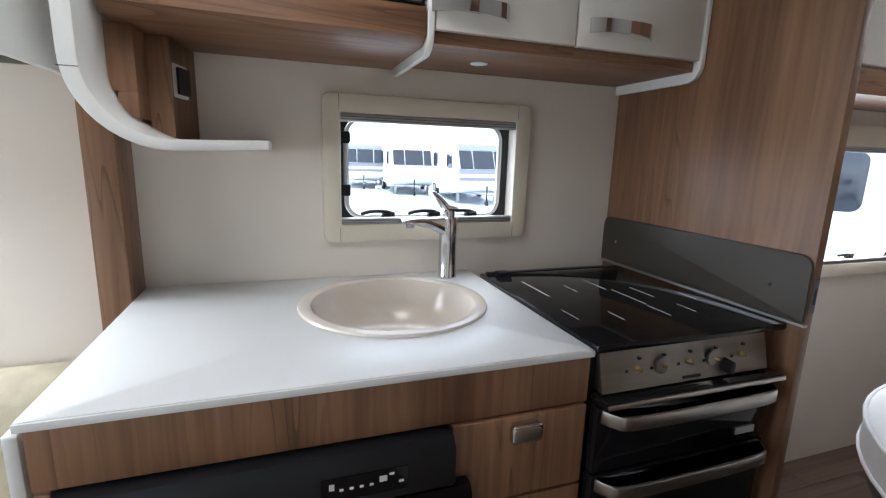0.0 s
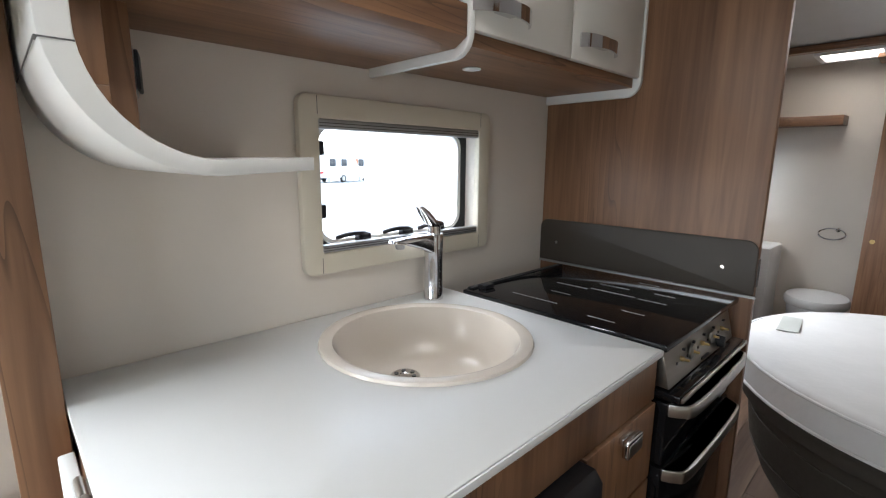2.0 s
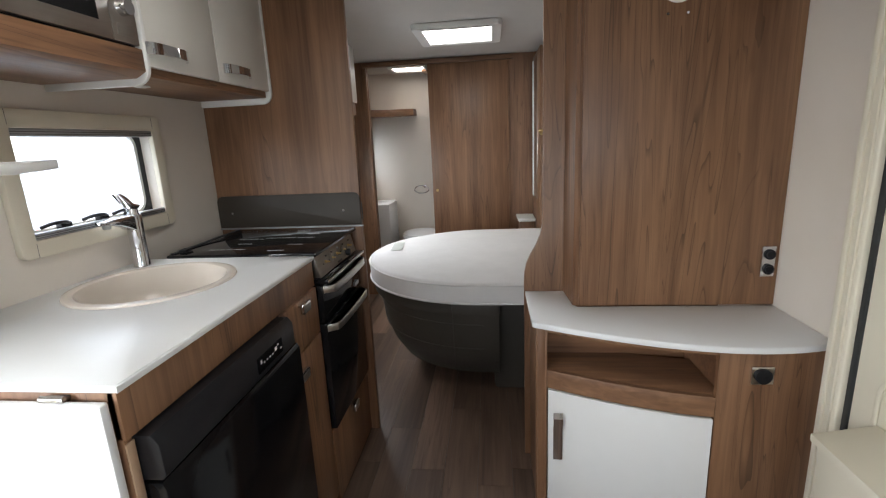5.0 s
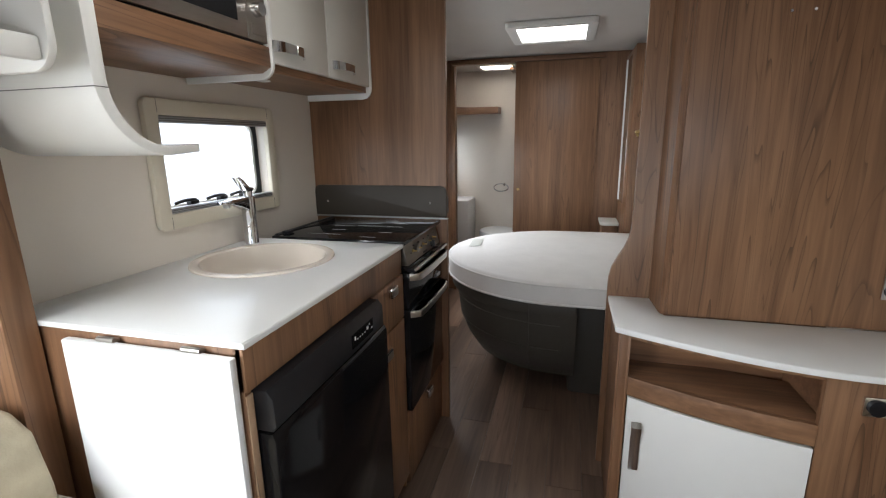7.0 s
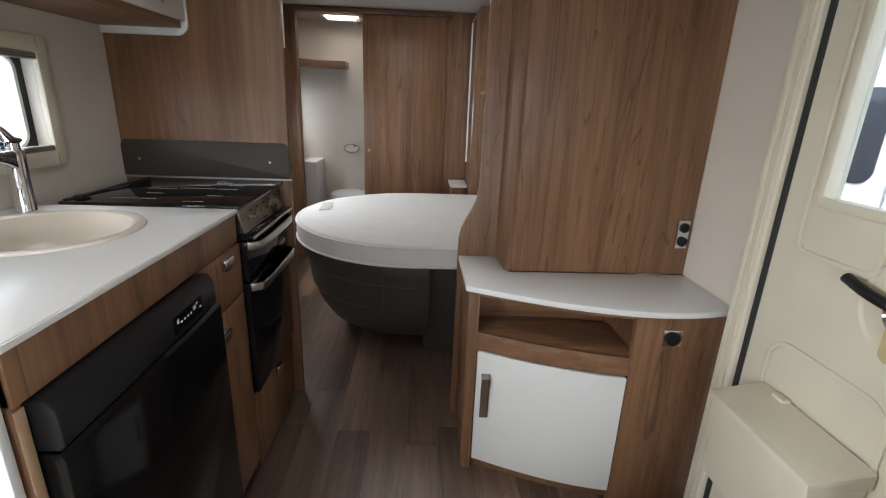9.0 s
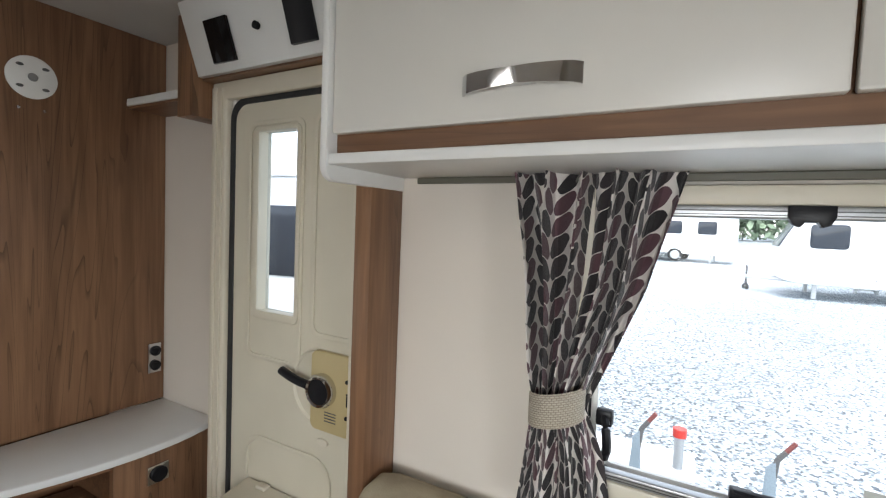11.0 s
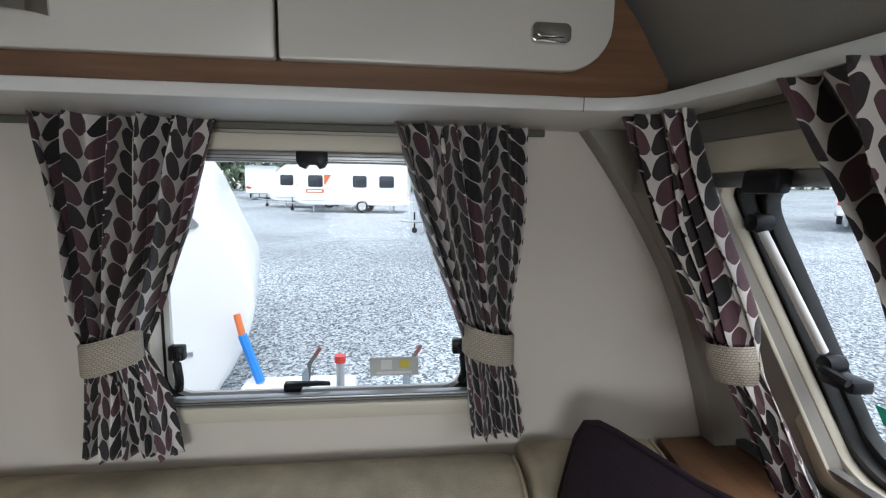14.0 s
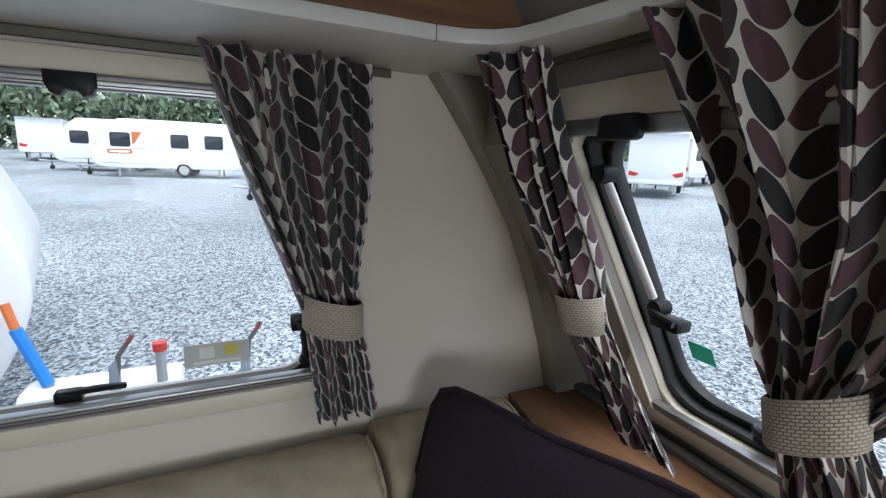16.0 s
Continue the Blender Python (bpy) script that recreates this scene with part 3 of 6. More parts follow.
# ---- entrance door ----
door = thing("door_1", (-0.03, Y_D, FLOOR), "closed cream moulded entrance door with a slim window", "door", kind="structure")
bm = bmesh.new()
ring(bm, [(-0.36, FLOOR), (0.252, FLOOR), (0.252, 1.752), (-0.36, 1.752)], [(-0.315, FLOOR + 0.01), (0.188, FLOOR + 0.01), (0.188, 1.70), (-0.315, 1.70)], "y", Y_D + 0.001, Y_D + 0.03, 0.006)
part("door_frame", bm, cream_frame, door, "cream door frame")
for a, b, t_ in ((0.200, 0.206, 0.036), (0.226, 0.244, 0.037)):
    part("frame_bead", B(a, b, Y_D + 0.029, Y_D + t_, FLOOR + 0.01, 1.735, r=0.002), cream_frame, door)
bm = bmesh.new()
ring(bm, rounded(-0.318, 0.190, FLOOR, 1.703, (0.01, 0.01, 0.06, 0.06)), rounded(-0.308, 0.170, FLOOR + 0.02, 1.684, (0.01, 0.01, 0.05, 0.05)), "y", Y_D - 0.02, Y_D + 0.012, 0.004)
part("door_seal", bm, rubber, door, "dark rubber door seal")
DW = (-0.105, 0.055, 1.075, 1.60)
bm = wall_with_openings(bmesh.new(), "y", Y_D - 0.03, Y_D + 0.006, -0.3305, 0.1725, FLOOR + 0.015, 1.689, [DW])
part("leaf", bm, door_cream, door, soft=False)
for (a, b, c, d), rr in (((-0.125, 0.105, 0.93, 1.63), 0.03), ((-0.325, -0.16, 1.03, 1.64), 0.03), ((-0.25, 0.10, 0.35, 0.70), 0.07)):
    bm = bmesh.new()
    ring(bm, rounded(a, b, c, d, rr), rounded(a + 0.014, b - 0.014, c + 0.014, d - 0.014, rr * 0.8), "y", Y_D + 0.0055, Y_D + 0.012, 0.003)
    part("moulding", bm, door_cream, door)
bm = bmesh.new()
ring(bm, rounded(DW[0] - 0.012, DW[1] + 0.022, DW[2] - 0.022, DW[3] + 0.012, 0.02), rounded(DW[0] + 0.003, DW[1] - 0.003, DW[2] + 0.003, DW[3] - 0.003, 0.006), "y", Y_D + 0.0065, Y_D + 0.018, 0.004)
part("window_frame", bm, door_cream, door, "cream window surround")
p = part("pane", B(DW[0], DW[1], Y_D - 0.022, Y_D - 0.018, DW[2], DW[3]), glass_dim, door, "clear acrylic pane", soft=False)
p.visible_shadow = False
bm = bmesh.new()
prism(bm, rounded(-0.325, -0.182, 0.785, 1.0, 0.02), "y", Y_D + 0.006, Y_D + 0.024, 0.004)
part("lock_plate", bm, lock_tan, door, "tan plastic lock plate")
bm = bmesh.new()
lathe(bm, [(0.0, 0.024), (0.045, 0.024), (0.046, 0.040), (0.040, 0.050), (0.036, 0.046)], (-0.230, Y_D, 0.899), "y", 28)
part("lock_ring", bm, chrome, door, "chrome ring")
bm = bmesh.new()
lathe(bm, [(0.0, 0.036), (0.034, 0.036), (0.034, 0.046), (0.0, 0.048)], (-0.230, Y_D, 0.899), "y", 24)
lever = part("lock_knob", bm, black_plastic, door)
bm = bmesh.new()
lathe(bm, [(0.098, 0.006), (0.104, 0.012), (0.110, 0.006)], (-0.205, Y_D, 0.895), "y", 40, caps=False)
bmesh.ops.delete(bm, geom=[v for v in bm.verts if v.co.x < -0.19], context="VERTS")
part("handle_dish", bm, door_cream, door)
bm = bmesh.new()
tube(bm, smooth_line([(-0.185, Y_D + 0.035, 0.905), (-0.14, Y_D + 0.042, 0.915), (-0.085, Y_D + 0.038, 0.928)], 5), 0.013, 10, 0.9)
part("door_handle", bm, black_plastic, door, "black lever handle")
for i in range(4):
    part("writing", B(-0.275, -0.235, Y_D + 0.024, Y_D + 0.0246, 0.815 + i * 0.008, 0.818 + i * 0.008), grey_shadow, door, "lines of small print", soft=False)
for zz in (0.935, 0.84):
    bm = bmesh.new()
    lathe(bm, [(0.0, 0.024), (0.006, 0.024), (0.005, 0.027), (0.0, 0.027)], (-0.311, Y_D, zz), "y", 10)
    part("screw", bm, black_plastic, door)
part("latch_slot", B(-0.324, -0.309, Y_D + 0.0235, Y_D + 0.025, 0.87, 0.905), black_plastic, door, soft=False)
bm = bmesh.new()
lathe(bm, [(0.0, 0.006), (0.018, 0.006), (0.016, 0.010), (0.0, 0.010)], (-0.215, Y_D, 0.745), "y", 20, 1.2, 0.6)
part("badge", bm, cream_frame, door)
bin_ = thing("door_bin", (-0.1, Y_D + 0.02, 0.30), "cream plastic waste bin with a hinged lid on the door", "waste bin")
bm = bmesh.new()
prism(bm, [(Y_D + 0.013, 0.25), (Y_D + 0.13, 0.27), (Y_D + 0.15, 0.515), (Y_D + 0.013, 0.515)], "x", -0.255, 0.075, 0.012)
part("body", bm, door_cream, bin_)
bm = bmesh.new()
prism(bm, [(Y_D + 0.013, 0.517), (Y_D + 0.16, 0.517), (Y_D + 0.16, 0.535), (Y_D + 0.013, 0.560)], "x", -0.262, 0.082, 0.008)
part("lid", bm, door_cream, bin_)
part("hinge", B(-0.02, 0.02, Y_D + 0.012, Y_D + 0.035, 0.553, 0.566, r=0.003), cream_frame, bin_)
solid("door_post", B(-0.447, -0.402, Y_D + 0.001, Y_D + 0.12, FLOOR, 1.432, r=0.002), wood, "narrow walnut panel beside the entrance door", "panel", kind="structure")


# ---- handles ----
def arch_handle(parent, c, length, height, proj, axis="x", out=(0, 1, 0), label="polished chrome bow handle"):
    """A bowed chrome strap: two feet and a curved bar with a waisted middle."""
    o, c = Vector(out), Vector(c)
    a = {"x": Vector((1, 0, 0)), "y": Vector((0, 1, 0)), "z": Vector((0, 0, 1))}[axis]
    w = a.cross(o)
    bm = bmesh.new()
    rows, n = [], 18
    for i in range(n + 1):
        s = i / n * 2 - 1
        d = proj * (1 - s * s) ** 0.6 + 0.004
        hh = height / 2 * (0.82 + 0.18 * abs(s))
        mid = c + a * (s * length / 2) + o * d
        rows.append([bm.verts.new(mid + w * hh), bm.verts.new(mid - w * hh), bm.verts.new(mid - w * hh - o * 0.005), bm.verts.new(mid + w * hh - o * 0.005)])
    fs = [bm.faces.new((P[k], P[(k + 1) % 4], Q[(k + 1) % 4], Q[k])) for P, Q in zip(rows, rows[1:]) for k in range(4)]
    fs += [bm.faces.new(rows[0]), bm.faces.new(rows[-1])]
    bmesh.ops.recalc_face_normals(bm, faces=fs)
    h = part("handle", bm, chrome, parent, label)
    m = Matrix.Translation(c + o * (proj * 0.45)) @ Matrix(((*a,), (*w,), (*o,))).transposed().to_4x4()
    bm = bmesh.new()
    bmesh.ops.create_cube(bm, size=1, matrix=m @ Matrix.Diagonal((length * 0.28, height * 0.5, proj * 0.8, 1)))
    part("thumb_latch", bm, chrome, h)
    return h


def small_handle(parent, c, label="small polished chrome pull"):
    """A short chrome pull on a front that faces -y."""
    x, y, z = c
    bm = bmesh.new()
    prism(bm, rounded(x - 0.031, x + 0.031, z - 0.018, z + 0.018, 0.008, 4), "y", y - 0.022, y - 0.010, 0.003)
    h = part("handle", bm, chrome, parent, label)
    part("face", prism(bmesh.new(), rounded(x - 0.027, x + 0.027, z - 0.014, z + 0.011, 0.005, 4), "y", y - 0.0232, y - 0.0215, 0.001), steel, h, "brushed inlay")
    part("foot", B(x - 0.022, x + 0.022, y - 0.0105, y + 0.001, z + 0.004, z + 0.015, r=0.002), chrome, h)
    return h


# ---- kitchen ----
FRONT = 0.872
unit = thing("kitchen_base_unit", (0.1, 1.15, FLOOR), "walnut-effect kitchen base unit with a drawer and cupboard door", "cabinet")
part("end_panel", B(-0.385, -0.367, FRONT, Y_K - 0.002, FLOOR, 0.8995, r=0.001), wood, unit)
part("edge_strip", B(-0.3855, -0.3665, FRONT - 0.004, FRONT - 0.0005, FLOOR, 0.80, r=0.001), wood_edge, unit)
part("top_rail", B(-0.385, 0.478, FRONT - 0.006, FRONT + 0.012, 0.808, 0.8995, r=0.001), wood, unit, "walnut-effect fascia rail")
part("divider", B(0.236, 0.246, FRONT + 0.002, 1.40, FLOOR, 0.735), wood, unit)
part("side_panel", B(0.464, 0.478, FRONT + 0.002, 1.40, FLOOR, 0.806), wood, unit)
part("plinth", B(-0.365, 0.462, FRONT + 0.03, FRONT + 0.045, FLOOR, -0.035), wood_x, unit)
dr = part("drawer", B(0.204, 0.474, FRONT - 0.012, FRONT + 0.004, 0.640, 0.804, r=0.002), wood, unit)
small_handle(dr, (0.338, FRONT - 0.012, 0.780))
dd = part("cupboard_door", B(0.248, 0.474, FRONT - 0.012, FRONT + 0.004, -0.045, 0.634, r=0.002), wood, unit)
small_handle(dd, (0.272, FRONT - 0.012, 0.575))

# worktop with a round cut-out
SX, SY, SR = 0.183, 1.222, 0.208


def plate_with_hole(x0, x1, y0, y1, z0, z1, cx, cy, rad, n=64):
    angles = sorted({*[2 * math.pi * i / n for i in range(n)], *[math.atan2(y - cy, x - cx) % (2 * math.pi) for x in (x0, x1) for y in (y0, y1)]})
    outer, inner = [], []
    for t in angles:
        c, s = math.cos(t), math.sin(t)
        k = min(((x1 if c > 0 else x0) - cx) / c if abs(c) > 1e-9 else 9, ((y1 if s > 0 else y0) - cy) / s if abs(s) > 1e-9 else 9)
        outer.append((cx + k * c, cy + k * s))
        inner.append((cx + rad * c, cy + rad * s))
    return ring(bmesh.new(), outer, inner, "z", z0, z1, 0.003)


wt = thing("worktop", (0.04, 1.17, 0.894), "smooth white kitchen worktop with a round sink cut-out", "worktop")
part("slab", plate_with_hole(-0.391, 0.480, 0.860, Y_K - 0.001, 0.901, TOP, SX, SY, SR - 0.012), worktop_mat, wt)
part("front_edging", B(-0.391, 0.480, 0.8565, 0.8595, 0.9015, TOP - 0.0015, r=0.001), worktop_mat, wt)
sink = thing("sink", (SX, SY, TOP), "round cream enamel sink set in the white worktop", "sink")
bm = bmesh.new()
lathe(bm, [(SR + 0.012, TOP + 0.0005), (SR + 0.010, TOP + 0.006), (SR - 0.004, TOP + 0.009), (SR - 0.016, TOP + 0.004), (SR - 0.024, TOP - 0.012), (SR - 0.034, TOP - 0.05), (SR - 0.055, TOP - 0.095), (SR - 0.085, TOP - 0.112),
           (0.032, TOP - 0.115), (0.0, TOP - 0.116), (0.0, TOP - 0.140), (SR - 0.09, TOP - 0.137), (SR - 0.052, TOP - 0.115), (SR - 0.024, TOP - 0.05), (SR - 0.015, TOP - 0.002), (SR + 0.012, TOP + 0.0005)], (SX, SY, 0), "z", 56, caps=False)
part("bowl", bm, sink_mat, sink)
bm = bmesh.new()
lathe(bm, [(0.0, TOP - 0.112), (0.012, TOP - 0.112), (0.014, TOP - 0.110), (0.030, TOP - 0.109), (0.034, TOP - 0.112), (0.034, TOP - 0.120)], (SX, SY + 0.072, 0), "z", 24)
drain = part("drain", bm, chrome, sink, "chrome sink drain")
for k in range(6):
    t = k * math.pi / 3
    bm = bmesh.new()
    lathe(bm, [(0.0, TOP - 0.1110), (0.005, TOP - 0.1110), (0.005, TOP - 0.1080), (0.0, TOP - 0.1080)], (SX + 0.021 * math.cos(t), SY + 0.072 + 0.021 * math.sin(t), 0), "z", 8)
    part("hole", bm, grey_shadow, drain)

tap = thing("tap", (0.381, 1.420, TOP), "chrome single-lever mixer tap beside the sink", "tap")
TX, TY = 0.384, 1.420
bm = bmesh.new()
lathe(bm, [(0.0, TOP), (0.0275, TOP), (0.0275, TOP + 0.004), (0.0260, TOP + 0.008), (0.0255, TOP + 0.09), (0.0265, TOP + 0.135), (0.0270, TOP + 0.172), (0.025, TOP + 0.175), (0.0, TOP + 0.175)], (TX, TY, 0), "z", 32, 1.0, 0.9)
part("body", bm, chrome, tap)
bm = bmesh.new()
prism(bm, [(TX + 0.012, TOP + 0.1755), (TX - 0.10, TOP + 0.1745), (TX - 0.136, TOP + 0.171), (TX - 0.138, TOP + 0.163), (TX - 0.10, TOP + 0.155), (TX - 0.055, TOP + 0.142), (TX - 0.020, TOP + 0.126), (TX + 0.012, TOP + 0.118)], "y", TY - 0.019, TY + 0.019, 0.006, 3)
spout = part("spout", bm, chrome, tap)
bm = bmesh.new()
lathe(bm, [(0.0, TOP + 0.147), (0.010, TOP + 0.147), (0.012, TOP + 0.150), (0.012, TOP + 0.163), (0.0, TOP + 0.163)], (TX - 0.112, TY, 0), "z", 18)
part("aerator", bm, grey_alu, spout)
bm = bmesh.new()
lathe(bm, [(0.0, TOP + 0.174), (0.0165, TOP + 0.174), (0.0165, TOP + 0.194), (0.0, TOP + 0.195)], (TX + 0.002, TY, 0), "z", 22)
lever = part("lever", bm, chrome, tap)
bm = bmesh.new()
prism(bm, [(TX + 0.026, TOP + 0.200), (TX + 0.022, TOP + 0.206), (TX - 0.002, TOP + 0.212), (TX - 0.026, TOP + 0.236), (TX - 0.048, TOP + 0.250), (TX - 0.058, TOP + 0.248), (TX - 0.040, TOP + 0.226), (TX - 0.020, TOP + 0.200), (TX - 0.008, TOP + 0.194), (TX + 0.018, TOP + 0.194)], "y", TY - 0.014, TY + 0.014, 0.003)
part("paddle", bm, chrome, lever)

# fold-down flap on the end of the unit
flap = thing("worktop_flap", (-0.40, 1.08, 0.52), "white folding worktop extension hanging down", "worktop flap")
bm = bmesh.new()
prism(bm, rounded(0.874, 1.287, 0.475, 0.889, (0.045, 0.045, 0.004, 0.004)), "x", -0.412, -0.394, 0.003)
part("board", bm, worktop_mat, flap)
for yy in (0.97, 1.18):
    bm = bmesh.new()
    tube(bm, [(-0.398, yy - 0.022, 0.893), (-0.398, yy + 0.022, 0.893)], 0.006)
    box(bm, -0.398, -0.384, yy - 0.02, yy + 0.02, 0.888, 0.8935)
    part("hinge", bm, steel, flap, "metal hinge")

# fridge
fr = thing("fridge", (-0.07, 1.1, FLOOR), "black built-in caravan fridge with a control strip", "fridge")
part("body", B(-0.363, 0.232, FRONT + 0.004, 1.38, -0.03, 0.735), black_plastic, fr, soft=False)
bm = bmesh.new()
prism(bm, [(FRONT + 0.003, 0.803), (FRONT - 0.030, 0.803), (FRONT - 0.044, 0.785), (FRONT - 0.046, 0.722), (FRONT - 0.036, 0.712), (FRONT + 0.003, 0.712)], "x", -0.363, 0.200, 0.004)
strip = part("control_strip", bm, black_plastic, fr, "black control strip")
bm = bmesh.new()
prism(bm, [(FRONT + 0.003, 0.706), (FRONT - 0.034, 0.706), (FRONT - 0.042, 0.690), (FRONT - 0.042, -0.02), (FRONT - 0.034, -0.03), (FRONT + 0.003, -0.03)], "x", -0.363, 0.233, 0.004)
part("door", bm, fridge_black, fr, "glossy black fridge door")
part("display", B(-0.02, 0.115, FRONT - 0.0475, FRONT - 0.0455, 0.735, 0.775), black_gloss, strip)
for i, (wd, z) in enumerate(((0.008, 0.756), (0.006, 0.752), (0.006, 0.752), (0.006, 0.752), (0.006, 0.752), (0.012, 0.755), (0.008, 0.764), (0.008, 0.748))):
    x = -0.008 + i * 0.0155
    part("symbol", B(x, x + wd, FRONT - 0.0482, FRONT - 0.0472, z, z + (0.004 if i not in (0, 5) else 0.010)), white_trim, strip, "pale control symbols", soft=False)

# cooker
ck = thing("cooker", (0.73, 1.1, FLOOR), "black glass-topped caravan cooker with steel controls", "cooker")
CX0, CX1 = 0.486, 0.945
HOB_LINES = [(0.56, 1.15, 1.29), (0.532, 0.985, 1.05), (0.655, 1.17, 1.23), (0.745, 1.17, 1.27), (0.76, 1.04, 1.166), (0.825, 1.085, 1.173), (0.755, 0.957, 1.03), (0.63, 0.96, 1.015), (0.92, 1.04, 1.10), (0.836, 0.965, 1.02)]
part("body", B(CX0, CX1, FRONT + 0.004, 1.40, 0.232, 0.905), black_plastic, ck, soft=False)
bm = bmesh.new()
box(bm, 0.481, 0.975, 0.852, 1.405, 0.908, 0.924, 0.004)
lid = part("hob_lid", bm, black_gloss, ck, "black glass hob lid")
part("vent_strip", B(0.50, 0.96, 1.385, 1.402, 0.9245, 0.928), black_plastic, lid, soft=False)
for i in range(24):
    part("vent_slot", B(0.515 + i * 0.018, 0.527 + i * 0.018, 1.388, 1.399, 0.9282, 0.9290), grey_shadow, lid, soft=False)
for x, ya, yb in HOB_LINES:
    part("rib_line", B(x - 0.0009, x + 0.0009, ya, yb, 0.9243, 0.9247), white_trim, lid, "thin pale line on the hob lid", soft=False)
part("lid_hinge", B(0.52, 0.56, 1.355, 1.384, 0.9245, 0.936, r=0.003), black_plastic, lid)
bm = bmesh.new()
prism(bm, [(FRONT + 0.003, 0.828), (FRONT - 0.026, 0.828), (FRONT - 0.008, 0.904), (FRONT + 0.003, 0.904)], "x", CX0 + 0.010, CX1 - 0.018, 0.002)
panel = part("control_panel", bm, dark_steel, ck, "brushed steel control panel")
for i, x in enumerate((0.578, 0.638, 0.705, 0.772, 0.848)):
    zc, yc = 0.868, FRONT - 0.0185
    if i in (1, 3):
        bm = bmesh.new()
        lathe(bm, [(0.0, 0.001), (0.018, 0.001), (0.018, -0.004), (0.014, -0.005), (0.0, -0.005)], (x, yc, zc), "y", 20)
        part("bezel", bm, dark_steel, panel)
    bm = bmesh.new()
    lathe(bm, [(0.0, 0.004), (0.0055, 0.004), (0.0055, -0.004), (0.0032, -0.006), (0.0028, -0.016), (0.0, -0.017)], (x, yc, zc), "y", 14)
    part("spindle", bm, brass, panel, "bare brass control spindle")
    for dx, dz in ((0.0, 0.022), (-0.024, -0.004), (0.022, -0.016)):
        part("mark", B(x + dx - 0.003, x + dx + 0.003, yc - (dz * 0.16) - 0.0015, yc - dz * 0.16 + 0.004, zc + dz - 0.0025, zc + dz + 0.0025), black_plastic, panel, "black printed marks", soft=False)
bm = bmesh.new()
lathe(bm, [(0.0, 0.006), (0.012, 0.006), (0.011, -0.018), (0.0, -0.019)], (0.806, FRONT - 0.022, 0.848), "y", 16, 0.6, 1.3)
part("igniter", bm, black_plastic, panel, "black igniter button")
part("writing", B(0.69, 0.735, FRONT - 0.0268, FRONT - 0.020, 0.834, 0.839), black_plastic, panel, "small printed maker's bar", soft=False)


def oven_handle(parent, z, x0, x1):
    y = FRONT - 0.030
    bm = bmesh.new()
    pts = smooth_line([(x0, y, z), (x0 + 0.012, y - 0.022, z), (x0 + 0.045, y - 0.040, z - 0.002), ((x0 + x1) / 2, y - 0.044, z - 0.003), (x1 - 0.045, y - 0.040, z - 0.002), (x1 - 0.012, y - 0.022, z), (x1, y, z)], 5)
    lower = [(p[0], p[1] + 0.008) for p in pts]
    prism(bm, [(p[0], p[1]) for p in pts] + lower[::-1], "z", z - 0.015, z + 0.012, 0.002)
    part("handle", bm, steel, parent, "brushed steel bar handle")


part("flap_shelf", B(CX0 + 0.002, CX1 - 0.002, FRONT - 0.052, FRONT + 0.003, 0.806, 0.824, r=0.004), black_gloss, ck)
part("flap_trim", B(CX0 + 0.002, CX1 - 0.002, FRONT - 0.058, FRONT - 0.0525, 0.812, 0.822, r=0.002), steel, ck, "steel trim strip")
g = part("grill_door", B(CX0, CX1, FRONT - 0.030, FRONT + 0.003, 0.664, 0.802, r=0.004), black_gloss, ck, "black glass grill door")
oven_handle(g, 0.786, CX0 + 0.01, CX1 - 0.01)
part("plate", B(0.855, 0.910, FRONT - 0.0315, FRONT - 0.0295, 0.682, 0.697), grey_alu, g, "small silver plate", soft=False)
o = part("oven_door", B(CX0, CX1, FRONT - 0.030, FRONT + 0.003, 0.235, 0.658, r=0.004), black_gloss, ck, "black glass oven door")
oven_handle(o, 0.640, CX0 + 0.01, CX1 - 0.01)
pan = thing("pan_drawer", (0.73, 1.0, FLOOR), "walnut-effect drawer below the cooker", "drawer")
part("front", B(0.484, 0.974, FRONT - 0.012, FRONT + 0.004, -0.09, 0.226, r=0.002), wood, pan)
part("box", B(0.49, 0.968, FRONT + 0.006, 1.35, -0.08, 0.17), wood, pan, soft=False)
small_handle(pan, (0.73, FRONT - 0.012, 0.185))

# tall partition and splash panel
solid("partition_1", B(0.979, 1.003, 0.822, Y_K - 0.001, FLOOR, CEIL - 0.001, r=0.003), wood, "tall walnut-effect partition beside the cooker", "partition", kind="structure")
sp_ = thing("splash_panel", (0.975, 1.16, 0.93), "smoked glass splash panel screwed to the wood partition", "splashback")
bm = bmesh.new()
prism(bm, rounded(0.822, 1.487, 0.934, 1.078, (0.004, 0.004, 0.028, 0.028)), "x", 0.970, 0.9785, 0.0015)
part("sheet", bm, splash_mat, sp_)
for yy in (0.90, 1.42):
    bm = bmesh.new()
    lathe(bm, [(0.0, 0.969), (0.005, 0.969), (0.006, 0.971), (0.0, 0.971)], (0, yy, 1.0), "x", 12)
    part("screw", bm, chrome, sp_)
part("trim", B(0.969, 0.9785, 0.815, 1.487, 0.926, 0.932), grey_alu, sp_, "white metal trim", soft=False)
mv = thing("door_strike", (0.99, 0.82, 0.96), "dark metal door strike let into the partition edge", "door strike")
part("plate", B(0.984, 0.998, 0.8192, 0.8222, 0.955, 1.03, r=0.001), grey_shadow, mv, soft=False)
part("slot", B(0.988, 0.994, 0.8186, 0.8194, 0.975, 1.01), black_plastic, mv, soft=False)

